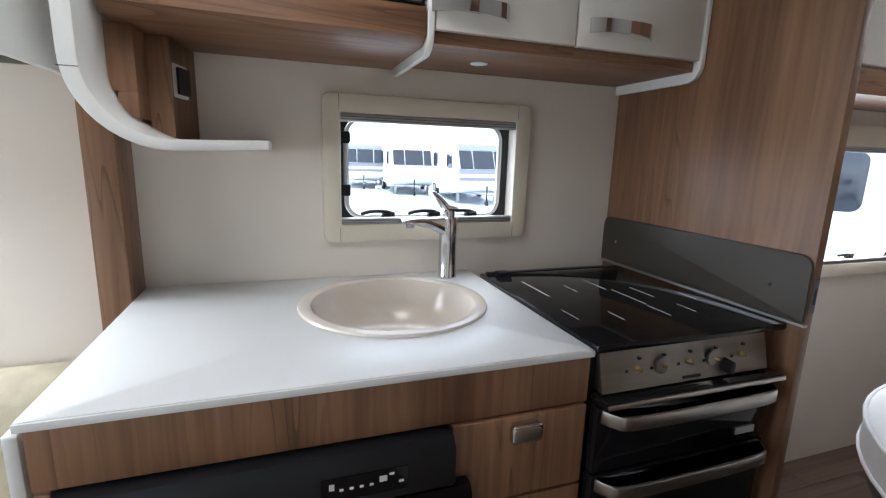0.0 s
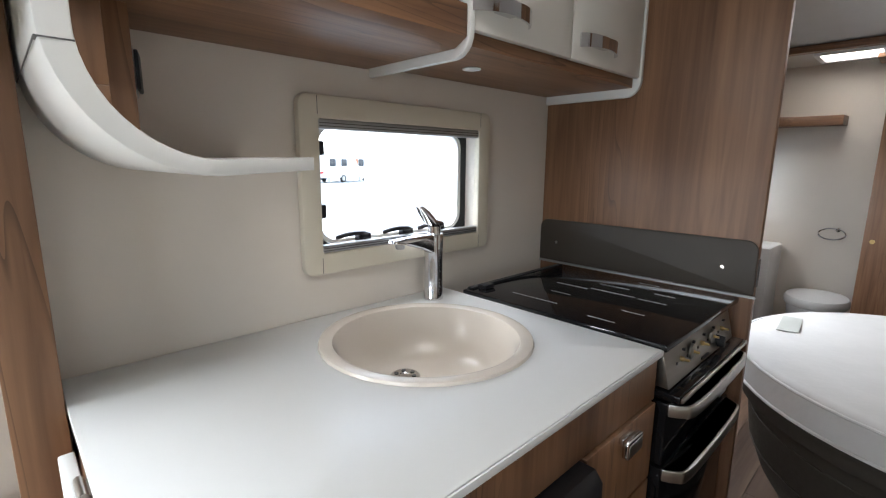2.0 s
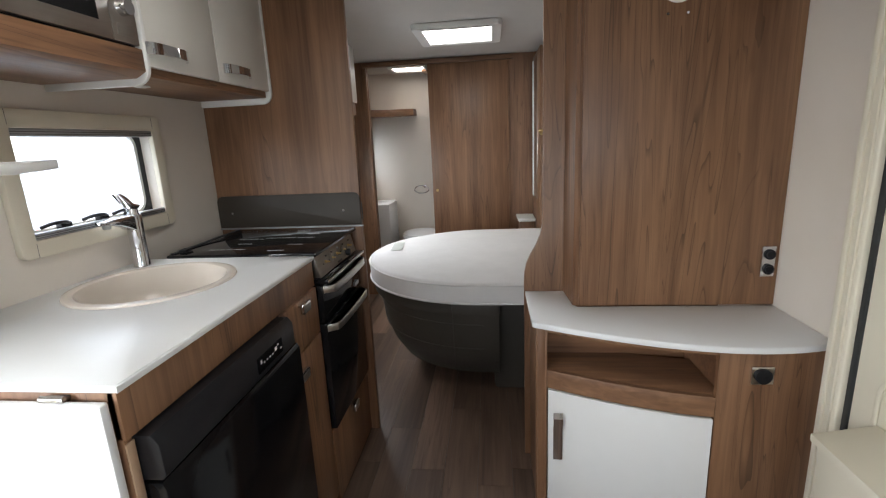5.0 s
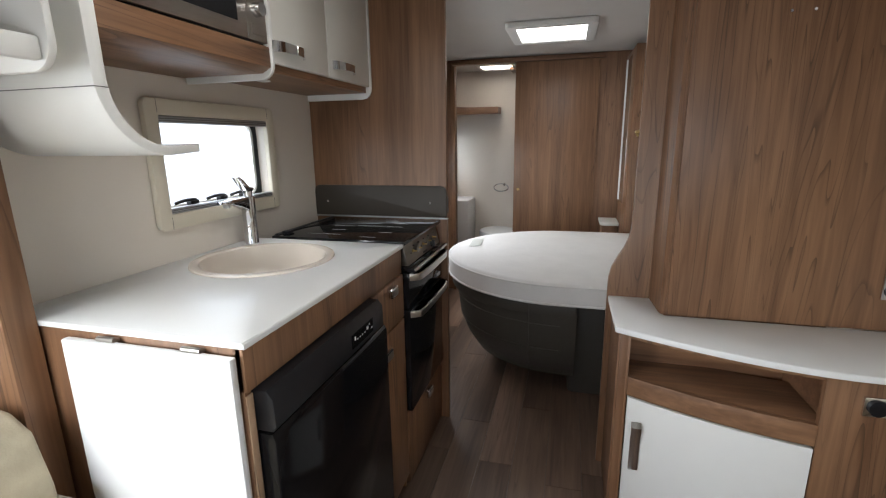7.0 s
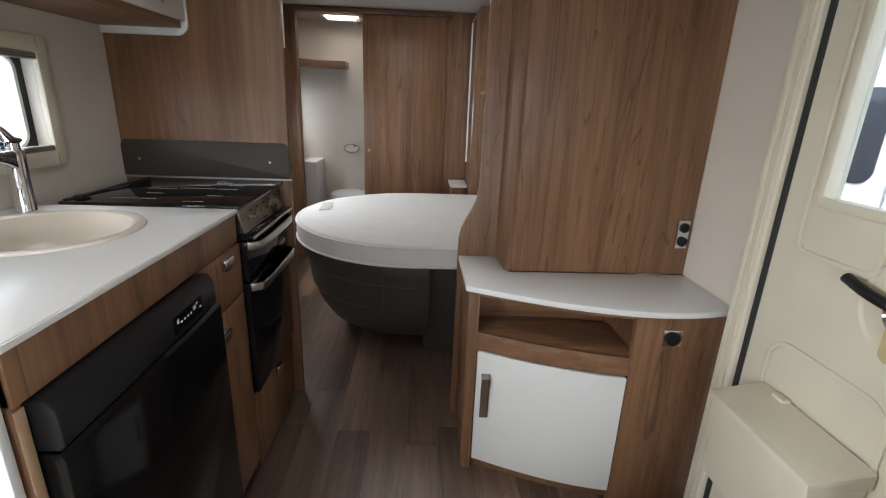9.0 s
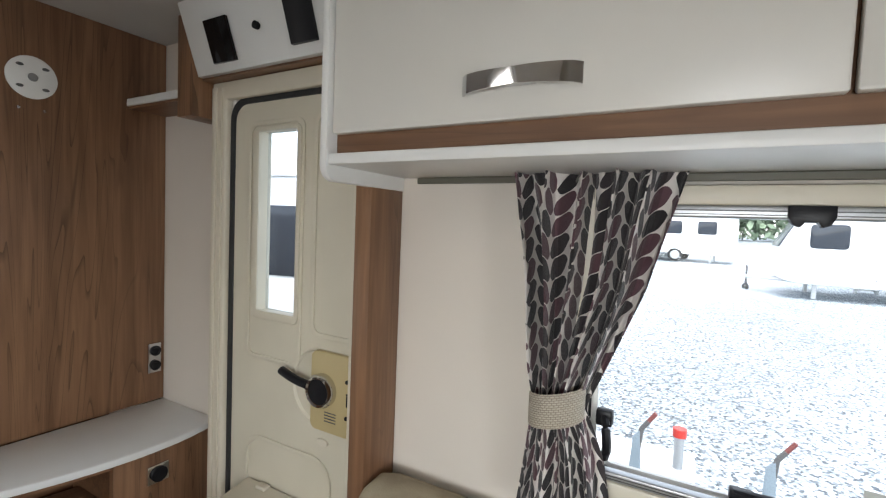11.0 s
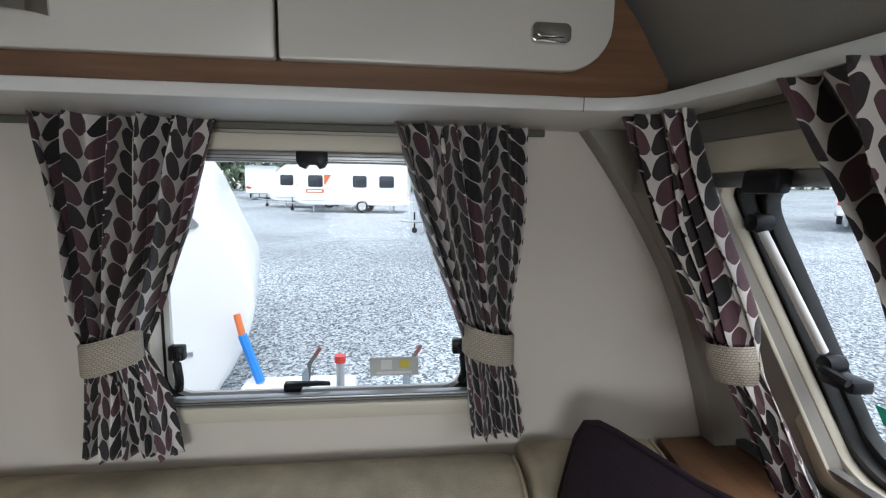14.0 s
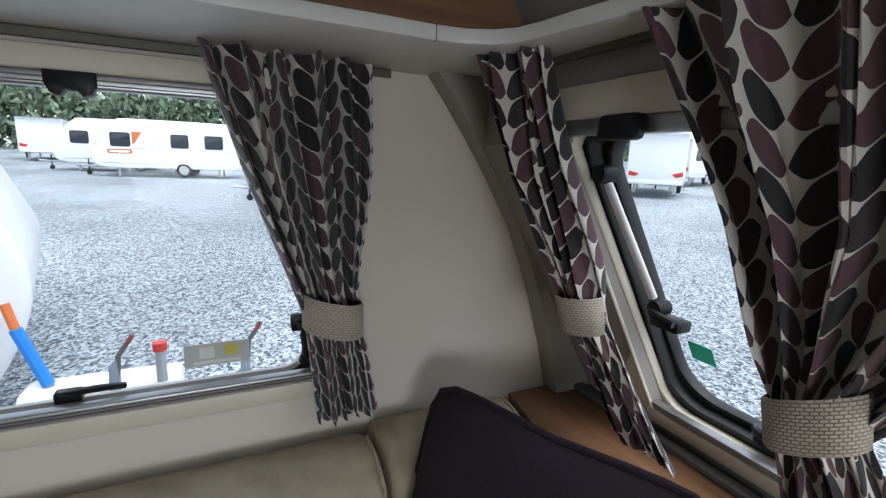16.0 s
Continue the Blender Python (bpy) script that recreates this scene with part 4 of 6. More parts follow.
# corner post, upper wood panel and curved shelf
solid("corner_post", B(-0.455, -0.392, 1.372, Y_K - 0.001, FLOOR, 1.50, r=0.002), wood, "narrow walnut post between kitchen and lounge", "post", kind="structure")
up = thing("upper_panel", (-0.30, 1.43, 1.28), "walnut-effect service panel above the curved shelf", "panel")
part("panel", prism(bmesh.new(), [(-0.311, 1.33), (-0.268, 1.33), (-0.246, Y_K - 0.002), (-0.311, Y_K - 0.002)], "z", 1.276, 1.483, 0.002), wood, up)
part("side_strip", B(-0.344, -0.3115, 1.25, Y_K - 0.002, 1.314, 1.3615, r=0.001), wood, up)
part("side_strip", B(-0.360, -0.3115, 1.25, Y_K - 0.002, 1.362, 1.483, r=0.001), wood, up)
sw = part("socket", prism(bmesh.new(), [(-0.275, 1.336), (-0.268, 1.334), (-0.250, 1.404), (-0.257, 1.41)], "z", 1.365, 1.435, 0.002), white_trim, up, "white and black socket outlet")
part("socket_face", prism(bmesh.new(), [(-0.262, 1.352), (-0.257, 1.351), (-0.244, 1.400), (-0.249, 1.402)], "z", 1.372, 1.428, 0.002), black_plastic, sw)

JY = 1.112


def jshape(off):
    pts = [(-0.386 + off * 1.5, 1.78), (-0.386 + off * 1.5, 1.405)]
    for i in range(1, 12):
        t = radians(180 + 90 * i / 12)
        k = off * (1.5 - 0.5 * i / 12)
        pts.append((-0.236 + (0.150 - k) * math.cos(t), 1.405 + (0.150 - k) * math.sin(t)))
    return pts + [(-0.236, 1.255 + off), (-0.08, 1.260 + off)]


js = thing("curved_shelf", (-0.25, 1.3, 1.26), "white J-shaped curved shelf unit hanging over the worktop", "shelf")
bm = bmesh.new()
outer, inner = jshape(0.0), jshape(0.019)
prism(bm, outer + inner[::-1], "y", JY, Y_K - 0.002, 0.003)
for v in bm.verts:
    if v.co.y < 1.2 and v.co.x > -0.24:
        v.co.y += (v.co.x + 0.24) * 0.42
part("board", bm, white_board, js)
part("joint", B(-0.3868, -0.357, JY - 0.0006, JY + 0.02, 1.381, 1.3825), grey_shadow, js, soft=False)
part("joint", B(-0.3868, -0.3855, JY + 0.02, Y_K - 0.004, 1.381, 1.3825), grey_shadow, js, soft=False)

# overhead: microwave cabinet and two lockers
OY = 1.168
mc = thing("microwave_cabinet", (-0.06, 1.33, 1.49), "walnut-effect overhead cabinet holding the microwave", "cabinet")
bm = bmesh.new()
prism(bm, [(OY, 1.556), (OY, 1.500), (OY + 0.03, 1.484), (Y_K - 0.002, 1.484), (Y_K - 0.002, 1.556)], "x", -0.345, 0.232, 0.001)
part("base", bm, wood_x, mc)
part("back", B(-0.345, 0.232, Y_K - 0.03, Y_K - 0.003, 1.557, CEIL - 0.002), wood, mc, soft=False)
part("top", B(-0.345, 0.232, OY + 0.004, Y_K - 0.031, 1.86, CEIL - 0.002), wood_x, mc, soft=False)
mw = thing("microwave", (-0.06, 1.33, 1.558), "built-in microwave with dark glass and steel trim", "microwave")
part("body", B(-0.335, 0.222, OY + 0.012, Y_K - 0.04, 1.560, 1.855), black_plastic, mw, soft=False)
md = part("door", B(-0.335, 0.135, OY - 0.004, OY + 0.011, 1.562, 1.853, r=0.003), steel, mw, "steel framed microwave door")
part("window", B(-0.29, 0.095, OY - 0.0055, OY - 0.0038, 1.60, 1.82), black_gloss, md, "dark glass", soft=False)
mp_ = part("control_panel", B(0.137, 0.222, OY - 0.004, OY + 0.011, 1.562, 1.853, r=0.003), steel, mw, "steel control panel")
for zz in (1.645, 1.745):
    bm = bmesh.new()
    lathe(bm, [(0.0, 0.0), (0.020, 0.0), (0.018, -0.022), (0.0, -0.023)], (0.178, OY - 0.004, zz), "y", 20)
    part("knob", bm, chrome, mp_)
part("button", B(0.150, 0.206, OY - 0.0065, OY - 0.0038, 1.578, 1.606, r=0.001), steel, mp_)
lk = thing("overhead_locker", (0.6, 1.33, 1.49), "pair of ivory overhead kitchen lockers with chrome handles", "cabinet")
part("carcass", B(0.252, 0.962, OY + 0.020, Y_K - 0.002, 1.492, CEIL - 0.002), wood_x, lk, soft=False)
for xs, ws, wd in ((0.236, 0.250, 0.0), (0.964, 0.978, 0.0)):
    bm = bmesh.new()
    prism(bm, rounded(OY - 0.004, Y_K - 0.003, 1.466, CEIL - 0.003, (0.045, 0.0, 0.0, 0.0)), "x", xs, ws, 0.003)
    part("end_panel", bm, white_trim, lk, "white curved end panel")
for a, b, hx in ((0.253, 0.590, 0.330), (0.594, 0.961, 0.712)):
    dr_ = part("door", B(a, b, OY, OY + 0.018, 1.516, CEIL - 0.01, r=0.003), locker_white, lk, "ivory locker door")
    arch_handle(dr_, (hx, OY, 1.563), 0.175, 0.032, 0.028, "x", (0, -1, 0))
bm = bmesh.new()
lathe(bm, [(0.0, 1.4905), (0.022, 1.4905), (0.022, 1.488), (0.012, 1.486), (0.0, 1.486)], (0.42, 1.33, 0), "z", 18)
solid("under_locker_light", bm, white_trim, "small round downlight under the kitchen lockers", "light")

# ---- sideboard opposite the kitchen ----
def top_edge(y, inset=0.0):
    """Front edge of the sideboard top, a shallow bow."""
    return -0.311 * y ** 3 + 0.206 * y * y + 0.4675 * y + 0.428 + inset


sb = thing("sideboard", (0.5, -0.3, FLOOR), "walnut-effect sideboard with an open nook and white door", "cabinet")
N = 16
ys = [0.114 - 0.846 * i / N for i in range(N + 1)]


def bowed(bm, y_a, y_b, z0, z1, thick, inset=0.016, n=8):
    pts = [y_a + (y_b - y_a) * i / n for i in range(n + 1)]
    return prism(bm, [(top_edge(y, inset), y) for y in pts] + [(top_edge(y, inset + thick), y) for y in pts[::-1]], "z", z0, z1, 0.0015)


part("side_panel", B(0.478, 0.812, 0.070, 0.095, FLOOR, SIDE - 0.021, r=0.002), wood, sb)
part("stile", bowed(bmesh.new(), 0.100, 0.064, FLOOR, SIDE - 0.021, 0.02), wood, sb)
part("stile", bowed(bmesh.new(), -0.415, -0.733, FLOOR, SIDE - 0.021, 0.02), wood, sb)
part("top_rail", bowed(bmesh.new(), 0.063, -0.414, 0.630, SIDE - 0.021, 0.02), wood_y, sb)
part("middle_rail", bowed(bmesh.new(), 0.063, -0.414, 0.425, 0.492, 0.02), wood_y, sb)
part("nook_floor", bowed(bmesh.new(), 0.068, -0.44, 0.478, 0.491, 0.24, 0.037), wood_y, sb)
part("nook_back", B(0.612, 0.626, -0.66, 0.069, 0.40, SIDE - 0.022), wood_y, sb, soft=False)
part("nook_side", B(0.36, 0.61, -0.452, -0.441, 0.40, SIDE - 0.022), wood_y, sb, soft=False)
wd = part("door", bowed(bmesh.new(), 0.060, -0.410, -0.04, 0.420, 0.016, 0.010), white_board, sb, "white cupboard door")
hx = top_edge(0.031, 0.008)
bm = bmesh.new()
prism(bm, [(hx, 0.340), (hx - 0.012, 0.347), (hx - 0.026, 0.332), (hx - 0.024, 0.305), (hx - 0.014, 0.285), (hx - 0.014, 0.165), (hx, 0.158), (hx - 0.004, 0.200), (hx - 0.007, 0.290), (hx - 0.015, 0.312), (hx - 0.012, 0.326)], "y", 0.014, 0.046, 0.002)
part("handle", bm, chrome, wd, "tall polished chrome handle")
part("plinth", bowed(bmesh.new(), 0.06, -0.73, FLOOR, -0.045, 0.01, 0.05), wood_y, sb)
sock = part("socket", bowed(bmesh.new(), -0.500, -0.562, 0.545, 0.600, 0.008, 0.009, 2), chrome, sb, "chrome twelve-volt socket plate")
bm = bmesh.new()
lathe(bm, [(0.0, 0.002), (0.023, 0.002), (0.023, -0.008), (0.018, -0.010), (0.0, -0.008)], (top_edge(-0.531, 0.009), -0.531, 0.5725), "x", 20)
part("cover", bm, black_plastic, sock, "black round cover")
bm = bmesh.new()
prism(bm, [(top_edge(y), y) for y in ys] + [(0.629, -0.732), (0.629, -0.06), (0.812, -0.05), (0.812, 0.114)], "z", SIDE - 0.02, SIDE, 0.003)
st = thing("worktop", (0.5, -0.3, SIDE - 0.02), "smooth white curved top on the walnut sideboard", "worktop")
part("slab", bm, worktop_mat, st)
part("front_edging", bowed(bmesh.new(), 0.112, -0.730, SIDE - 0.0195, SIDE - 0.001, 0.0022, -0.0026, 16), worktop_mat, st)

# tall wood walls behind the sideboard
solid("partition_2", B(0.630, 0.650, Y_R + 0.001, -0.066, SIDE + 0.001, CEIL - 0.001, r=0.004), wood, "walnut-effect wall panel behind the sideboard", "partition", kind="structure")
bm = bmesh.new()
prism(bm, [(0.634, -0.0655), (0.634, -0.056), (0.644, -0.046), (0.815, -0.036), (0.815, -0.0655)], "z", SIDE + 0.001, CEIL - 0.001)
solid("partition_3", bm, wood, "rounded walnut corner of the wall panel", "partition", kind="structure")
bm = bmesh.new()
edge = [(0.118, FLOOR), (0.118, 0.70), (0.116, 0.74), (0.108, 0.78), (0.090, 0.82), (0.068, 0.86), (0.052, 0.90), (0.045, 0.94), (0.043, 1.0), (0.043, CEIL - 0.001)]
prism(bm, edge + [(-0.64, CEIL - 0.001), (-0.64, FLOOR)], "x", 0.817, 0.842, 0.002)
solid("partition_4", bm, wood, "walnut-effect partition with an S-curved edge beside the bed", "partition", kind="structure")
so = thing("double_socket", (0.629, -0.70, 0.85), "chrome plate with two round black aerial sockets", "socket")
part("plate", B(0.621, 0.6295, -0.718, -0.673, 0.773, 0.880, r=0.002), chrome, so)
for zz in (0.853, 0.800):
    bm = bmesh.new()
    lathe(bm, [(0.0, 0.622), (0.018, 0.622), (0.018, 0.613), (0.013, 0.611), (0.010, 0.615), (0.0, 0.615)], (0, -0.696, zz), "x", 18)
    part("outlet", bm, black_plastic, so)
tv = thing("tv_bracket_plate", (0.629, -0.33, 1.72), "round white bracket plate on the wood wall", "bracket")
bm = bmesh.new()
lathe(bm, [(0.0, 0.6295), (0.060, 0.6295), (0.060, 0.624), (0.050, 0.620), (0.0, 0.621)], (0, -0.350, 1.725), "x", 36)
pl = part("plate", bm, white_trim, tv)
bm = bmesh.new()
lathe(bm, [(0.0, 0.6195), (0.012, 0.6195), (0.011, 0.617), (0.0, 0.617)], (0, -0.350, 1.725), "x", 16)
part("boss", bm, grey_alu, pl)
for k in range(4):
    t = radians(45 + 90 * k)
    yy, zz = -0.350 + 0.042 * math.cos(t), 1.725 + 0.042 * math.sin(t)
    bm = bmesh.new()
    lathe(bm, [(0.0, 0.6195), (0.009, 0.6195), (0.009, 0.618), (0.0, 0.618)], (0, yy, zz), "x", 10, 1.0, 0.5)
    part("slot", bm, grey_shadow, pl)
for yy in (-0.32, -0.38):
    bm = bmesh.new()
    lathe(bm, [(0.0, 0.6295), (0.005, 0.6295), (0.004, 0.627), (0.0, 0.627)], (0, yy, 1.635), "x", 10)
    solid("wall_screw", bm, chrome, "small screw head in the wood wall", "screw")
cs = thing("corner_shelf", (0.5, -0.6, 1.70), "white corner shelf with a walnut upright beside the door", "shelf")
bm = bmesh.new()
prism(bm, [(0.628, Y_R + 0.002), (0.628, -0.602), (0.336, -0.602), (0.336, Y_R + 0.002)], "z", 1.704, 1.729, 0.003)
part("board", bm, white_board, cs)
part("underside", B(0.337, 0.627, Y_R + 0.003, -0.606, 1.696, 1.7035), wood_x, cs, soft=False)
part("upright", B(0.258, 0.335, Y_R + 0.002, -0.60, 1.645, CEIL - 0.002, r=0.002), wood, cs)

# control panel over the door
cp = thing("control_panel", (0.0, -0.6, 1.8), "white slanted control panel above the entrance door", "control panel")
bm = bmesh.new()
prism(bm, [(Y_D + 0.001, 1.759), (Y_D + 0.075, 1.759), (Y_D + 0.14, CEIL - 0.003), (Y_D + 0.001, CEIL - 0.003)], "x", -0.43, 0.256, 0.003)
fas = part("fascia", bm, white_board, cp)


def on_fascia(z, lift=0.0):
    return Y_D + 0.075 + (z - 1.759) * 0.065 / 0.188 + lift


def fascia_plate(x0, x1, z0, z1, t):
    bm = bmesh.new()
    return prism(bm, [(on_fascia(z0, 0.001), z0), (on_fascia(z0, t), z0), (on_fascia(z1, t), z1), (on_fascia(z1, 0.001), z1)], "x", x0, x1, 0.002)


part("display", fascia_plate(0.060, 0.160, 1.780, 1.885, 0.008), black_gloss, fas, "black control display")
part("dial", fascia_plate(-0.245, -0.155, 1.785, 1.89, 0.010), black_plastic, fas, "black heater control")
bm = bmesh.new()
lathe(bm, [(0.0, 0.0), (0.010, 0.0), (0.010, 0.012), (0.0, 0.012)], (-0.045, on_fascia(1.845), 1.845), "y", 14)
part("sensor", bm, black_plastic, fas)
solid("door_head_rail", B(-0.43, 0.257, Y_D + 0.001, Y_D + 0.06, 1.7530, 1.7585), wood_x, "dark walnut strip above the door frame", "trim", kind="structure", soft=False)

# ---- bedroom ----
bed = thing("island_bed", (1.78, 0.15, FLOOR), "transverse island bed with a bare white rounded mattress", "bed")
MX0, MX1, MY1 = 1.09, 2.47, 1.0


def bed_outline(x0, x1, y0, y1, r0, r1):
    """Plan of the bed: straight head end, blunt half-ellipse at the foot."""
    cx, hw, yb, n = (x0 + x1) / 2, (x1 - x0) / 2, min(0.30, y1 - 0.15), 28
    pts = [(x0, y0), (x1, y0)]
    for i in range(n + 1):
        t = math.pi * i / n
        c, s = math.cos(t), math.sin(t)
        pts.append((cx + hw * math.copysign(abs(c), c), yb + (y1 - yb) * s))
    return pts


bm = bmesh.new()
prism(bm, bed_outline(MX0, MX1, Y_D + 0.02, MY1, 0.46, 0.42), "z", 0.495, 0.612, 0.026, 5)
for v in bm.verts:
    v.co.z += 0.004 * math.sin(v.co.x * 9) * math.sin(v.co.y * 7) if v.co.z > 0.55 else 0
mat_ = part("mattress", bm, mattress_mat, bed, "bare white quilted mattress")
for zz, r in ((0.612, 0.0), (0.497, 0.0)):
    o = bed_outline(MX0 - 0.001, MX1 + 0.001, Y_D + 0.02, MY1 + 0.001, 0.46, 0.42)
    bm = bmesh.new()
    k = 0.012
    tube(bm, [(x, y, zz - (k if zz > 0.5 else -k)) for x, y in o] + [(o[0][0], o[0][1], zz - (k if zz > 0.5 else -k))], 0.0055, 8)
    part("piping", bm, mattress_mat, mat_)
bm = bmesh.new()
prism(bm, [(1.79, 0.89), (2.03, 0.91), (2.03, 0.84), (1.81, 0.82)], "z", 0.6145, 0.6160)
part("fabric_label", bm, label_grey, mat_, "pale grey sewn label", soft=False)
bm = bmesh.new()
rows = []
for z, ins in ((0.492, 0.035), (0.40, 0.045), (0.26, 0.065), (0.14, 0.12), (0.05, 0.19), (0.01, 0.27)):
    rows.append([bm.verts.new((x, y, z)) for x, y in bed_outline(MX0 + ins, MX1 - ins, 0.22, MY1 - 0.02 - ins * 0.8, max(0.1, 0.42 - ins), max(0.1, 0.38 - ins))])
fs = [bm.faces.new((A[i], A[(i + 1) % len(A)], C[(i + 1) % len(A)], C[i])) for A, C in zip(rows, rows[1:]) for i in range(len(rows[0]))]
fs += [bm.faces.new(rows[0]), bm.faces.new(rows[-1])]
bmesh.ops.recalc_face_normals(bm, faces=fs)
part("foot_shell", bm, bed_base_mat, bed, "taupe moulded bed foot")
part("rim", prism(bmesh.new(), bed_outline(MX0 + 0.028, MX1 - 0.028, 0.23, MY1 - 0.02, 0.42, 0.38), "z", 0.435, 0.4925, 0.004), bed_base_mat, bed)
part("base_box", B(1.36, MX1 - 0.06, Y_D + 0.02, 0.25, FLOOR, 0.493, r=0.03), bed_base_mat, bed, "taupe vinyl bed base")
for zz, ins in ((0.38, 0.047), (0.24, 0.072)):
    o = bed_outline(MX0 + ins, MX1 - ins, 0.22, MY1 - 0.02 - ins * 0.8, 0, 0)
    part("moulding", tube(bmesh.new(), [(x, y, zz) for x, y in o[2:]], 0.003, 6), bed_base_mat, bed)
part("seam", tube(bmesh.new(), [(1.127, 0.45, 0.49), (1.138, 0.45, 0.40), (1.16, 0.45, 0.26), (1.215, 0.45, 0.14), (1.285, 0.45, 0.05)], 0.0025, 6), bed_base_mat, bed)
part("gap_cover", B(1.16, 1.245, 0.215, 0.30, 0.425, 0.489, r=0.006), black_plastic, bed)
part("centre_leg", B(1.62, 1.86, 0.255, 0.40, FLOOR, 0.03, r=0.01), bed_base_mat, bed)

# lockers over the bedroom window
bl = thing("bedroom_locker", (2.0, 1.35, 1.55), "cream overhead bedroom locker with a walnut base strip", "cabinet")
part("door", B(1.01, 2.42, 1.20, 1.22, 1.575, CEIL - 0.002, r=0.003), locker_white, bl)
part("base", B(1.006, 2.42, 1.215, Y_K - 0.002, 1.49, 1.572, r=0.003), wood_x, bl)

# washroom partition with a sliding door
solid("partition_5", wall_with_openings(bmesh.new(), "x", X_PART, X_PART + 0.025, Y_D + 0.001, Y_K - 0.001, FLOOR, CEIL - 0.001, [(0.74, 1.272, FLOOR, 1.905)]), wood,
      "walnut-effect partition wall in front of the washroom", "partition", kind="structure", soft=False)
sd = thing("door_2", (X_PART - 0.02, 0.42, FLOOR), "open walnut-effect sliding washroom door", "door", kind="structure")
part("leaf", B(X_PART - 0.030, X_PART - 0.006, 0.09, 0.755, FLOOR + 0.005, 1.90, r=0.003), wood, sd)
bm = bmesh.new()
lathe(bm, [(0.0, -0.034), (0.012, -0.034), (0.012, -0.029), (0.0, -0.029)], (X_PART, 0.715, 0.86), "x", 14)
part("finger_pull", bm, brass, sd, "small brass finger pull")
part("track", B(X_PART - 0.036, X_PART - 0.001, 0.05, 1.30, 1.905, 1.935, r=0.002), wood_y, sd, "walnut top track")
part("jamb", B(X_PART - 0.03, X_PART - 0.001, 1.275, 1.30, FLOOR, 1.90, r=0.002), wood, sd)
wr = thing("wardrobe", (2.85, -0.4, FLOOR), "tall walnut-effect wardrobe beside the bed with a mirror edge", "wardrobe")
part("body", B(2.50, X_PART - 0.002, Y_D + 0.002, -0.112, FLOOR, CEIL - 0.05, r=0.004), wood, wr)
part("mirror", B(2.66, 2.96, -0.111, -0.106, 0.80, 1.86), mirror_mat, wr, "tall wall mirror", soft=False)
for xs in (2.961,):
    part("mirror_trim", B(xs, xs + 0.008, -0.1115, -0.100, 0.795, 1.865), white_trim, wr, "pale mirror edging", soft=False)
bs = thing("bedside_shelf", (2.95, 0.0, 0.5), "small white-topped bedside shelf against the partition", "shelf")
bm = bmesh.new()
prism(bm, rounded(2.74, X_PART - 0.034, -0.105, 0.035, (0.0, 0.0, 0.0, 0.03)), "z", 0.61, 0.632, 0.003)
part("top", bm, white_board, bs)
part("body", B(2.78, X_PART - 0.034, -0.105, 0.015, FLOOR, 0.608, r=0.003), wood, bs)
bm = bmesh.new()
lathe(bm, [(0.0, 0.0), (0.008, 0.0), (0.006, 0.014), (0.0, 0.016)], (0.83, 0.044, 1.30), "y", 12)
tube(bm, [(0.83, 0.047, 1.285), (0.83, 0.058, 1.30)], 0.004, 6)
solid("curtain_hook", bm, brass, "small brass hook on the partition edge", "hook")

# rooflight in the bedroom ceiling
rl = thing("rooflight", (2.13, 0.43, CEIL), "square cream rooflight with a bright frosted panel", "rooflight")
bm = bmesh.new()
ring(bm, rounded(1.87, 2.40, 0.165, 0.695, 0.03), rounded(1.93, 2.34, 0.225, 0.635, 0.01), "z", CEIL - 0.035, CEIL - 0.001, 0.006)
part("rim", bm, white_trim, rl, "cream moulded rim")
part("diffuser", B(1.928, 2.342, 0.223, 0.637, CEIL - 0.020, CEIL - 0.014), sky_glow, rl, "bright frosted panel", soft=False)
for i in range(3):
    part("slot", B(1.885, 1.893, 0.24 + i * 0.13, 0.34 + i * 0.13, CEIL - 0.0362, CEIL - 0.034), grey_shadow, rl, soft=False)

# unseen rooflight copy with its frosted panel, added to light lounge and kitchen
copy_thing(rl, Matrix.Translation((-0.20, 0.74, CEIL)))

# ---- washroom ----
wlamp = thing("washroom_light", (3.40, 0.95, CEIL), "lit rectangular ceiling light in the washroom", "light")
part("rim", ring(bmesh.new(), rounded(3.25, 3.55, 0.80, 1.14, 0.02), rounded(3.28, 3.52, 0.83, 1.11, 0.01), "z", CEIL - 0.03, CEIL - 0.001, 0.004), white_trim, wlamp)
part("diffuser", B(3.282, 3.518, 0.832, 1.108, CEIL - 0.018, CEIL - 0.012), lamp_glow, wlamp, "glowing diffuser", soft=False)
solid("ceiling_vent_box", B(3.45, 3.70, 0.74, 0.86, CEIL - 0.045, CEIL - 0.001, r=0.004), wood_y, "small brown box on the washroom ceiling", "vent")
solid("washroom_shelf", prism(bmesh.new(), [(X_REAR - 0.001, 0.98), (X_REAR - 0.14, 0.99), (X_REAR - 0.15, 1.25), (X_REAR - 0.34, Y_K - 0.002), (X_REAR - 0.001, Y_K - 0.002)], "z", 1.535, 1.60, 0.004), wood_y, "brown curved corner shelf in the washroom", "shelf")
tr = thing("towel_ring", (X_REAR, 0.95, 0.80), "chrome towel ring on the washroom wall", "towel ring")
bm = bmesh.new()
lathe(bm, [(0.0, -0.001), (0.016, -0.001), (0.014, -0.03), (0.0, -0.032)], (X_REAR, 0.935, 0.83), "x", 14)
part("mount", bm, chrome, tr)
bm = bmesh.new()
tube(bm, [(X_REAR - 0.028 - 0.008 * (1 - math.sin(a)), 0.965 + 0.075 * math.cos(a), 0.80 + 0.038 * math.sin(a)) for a in [2 * math.pi * i / 28 for i in range(29)]], 0.005, 8)
part("ring", bm, chrome, tr)
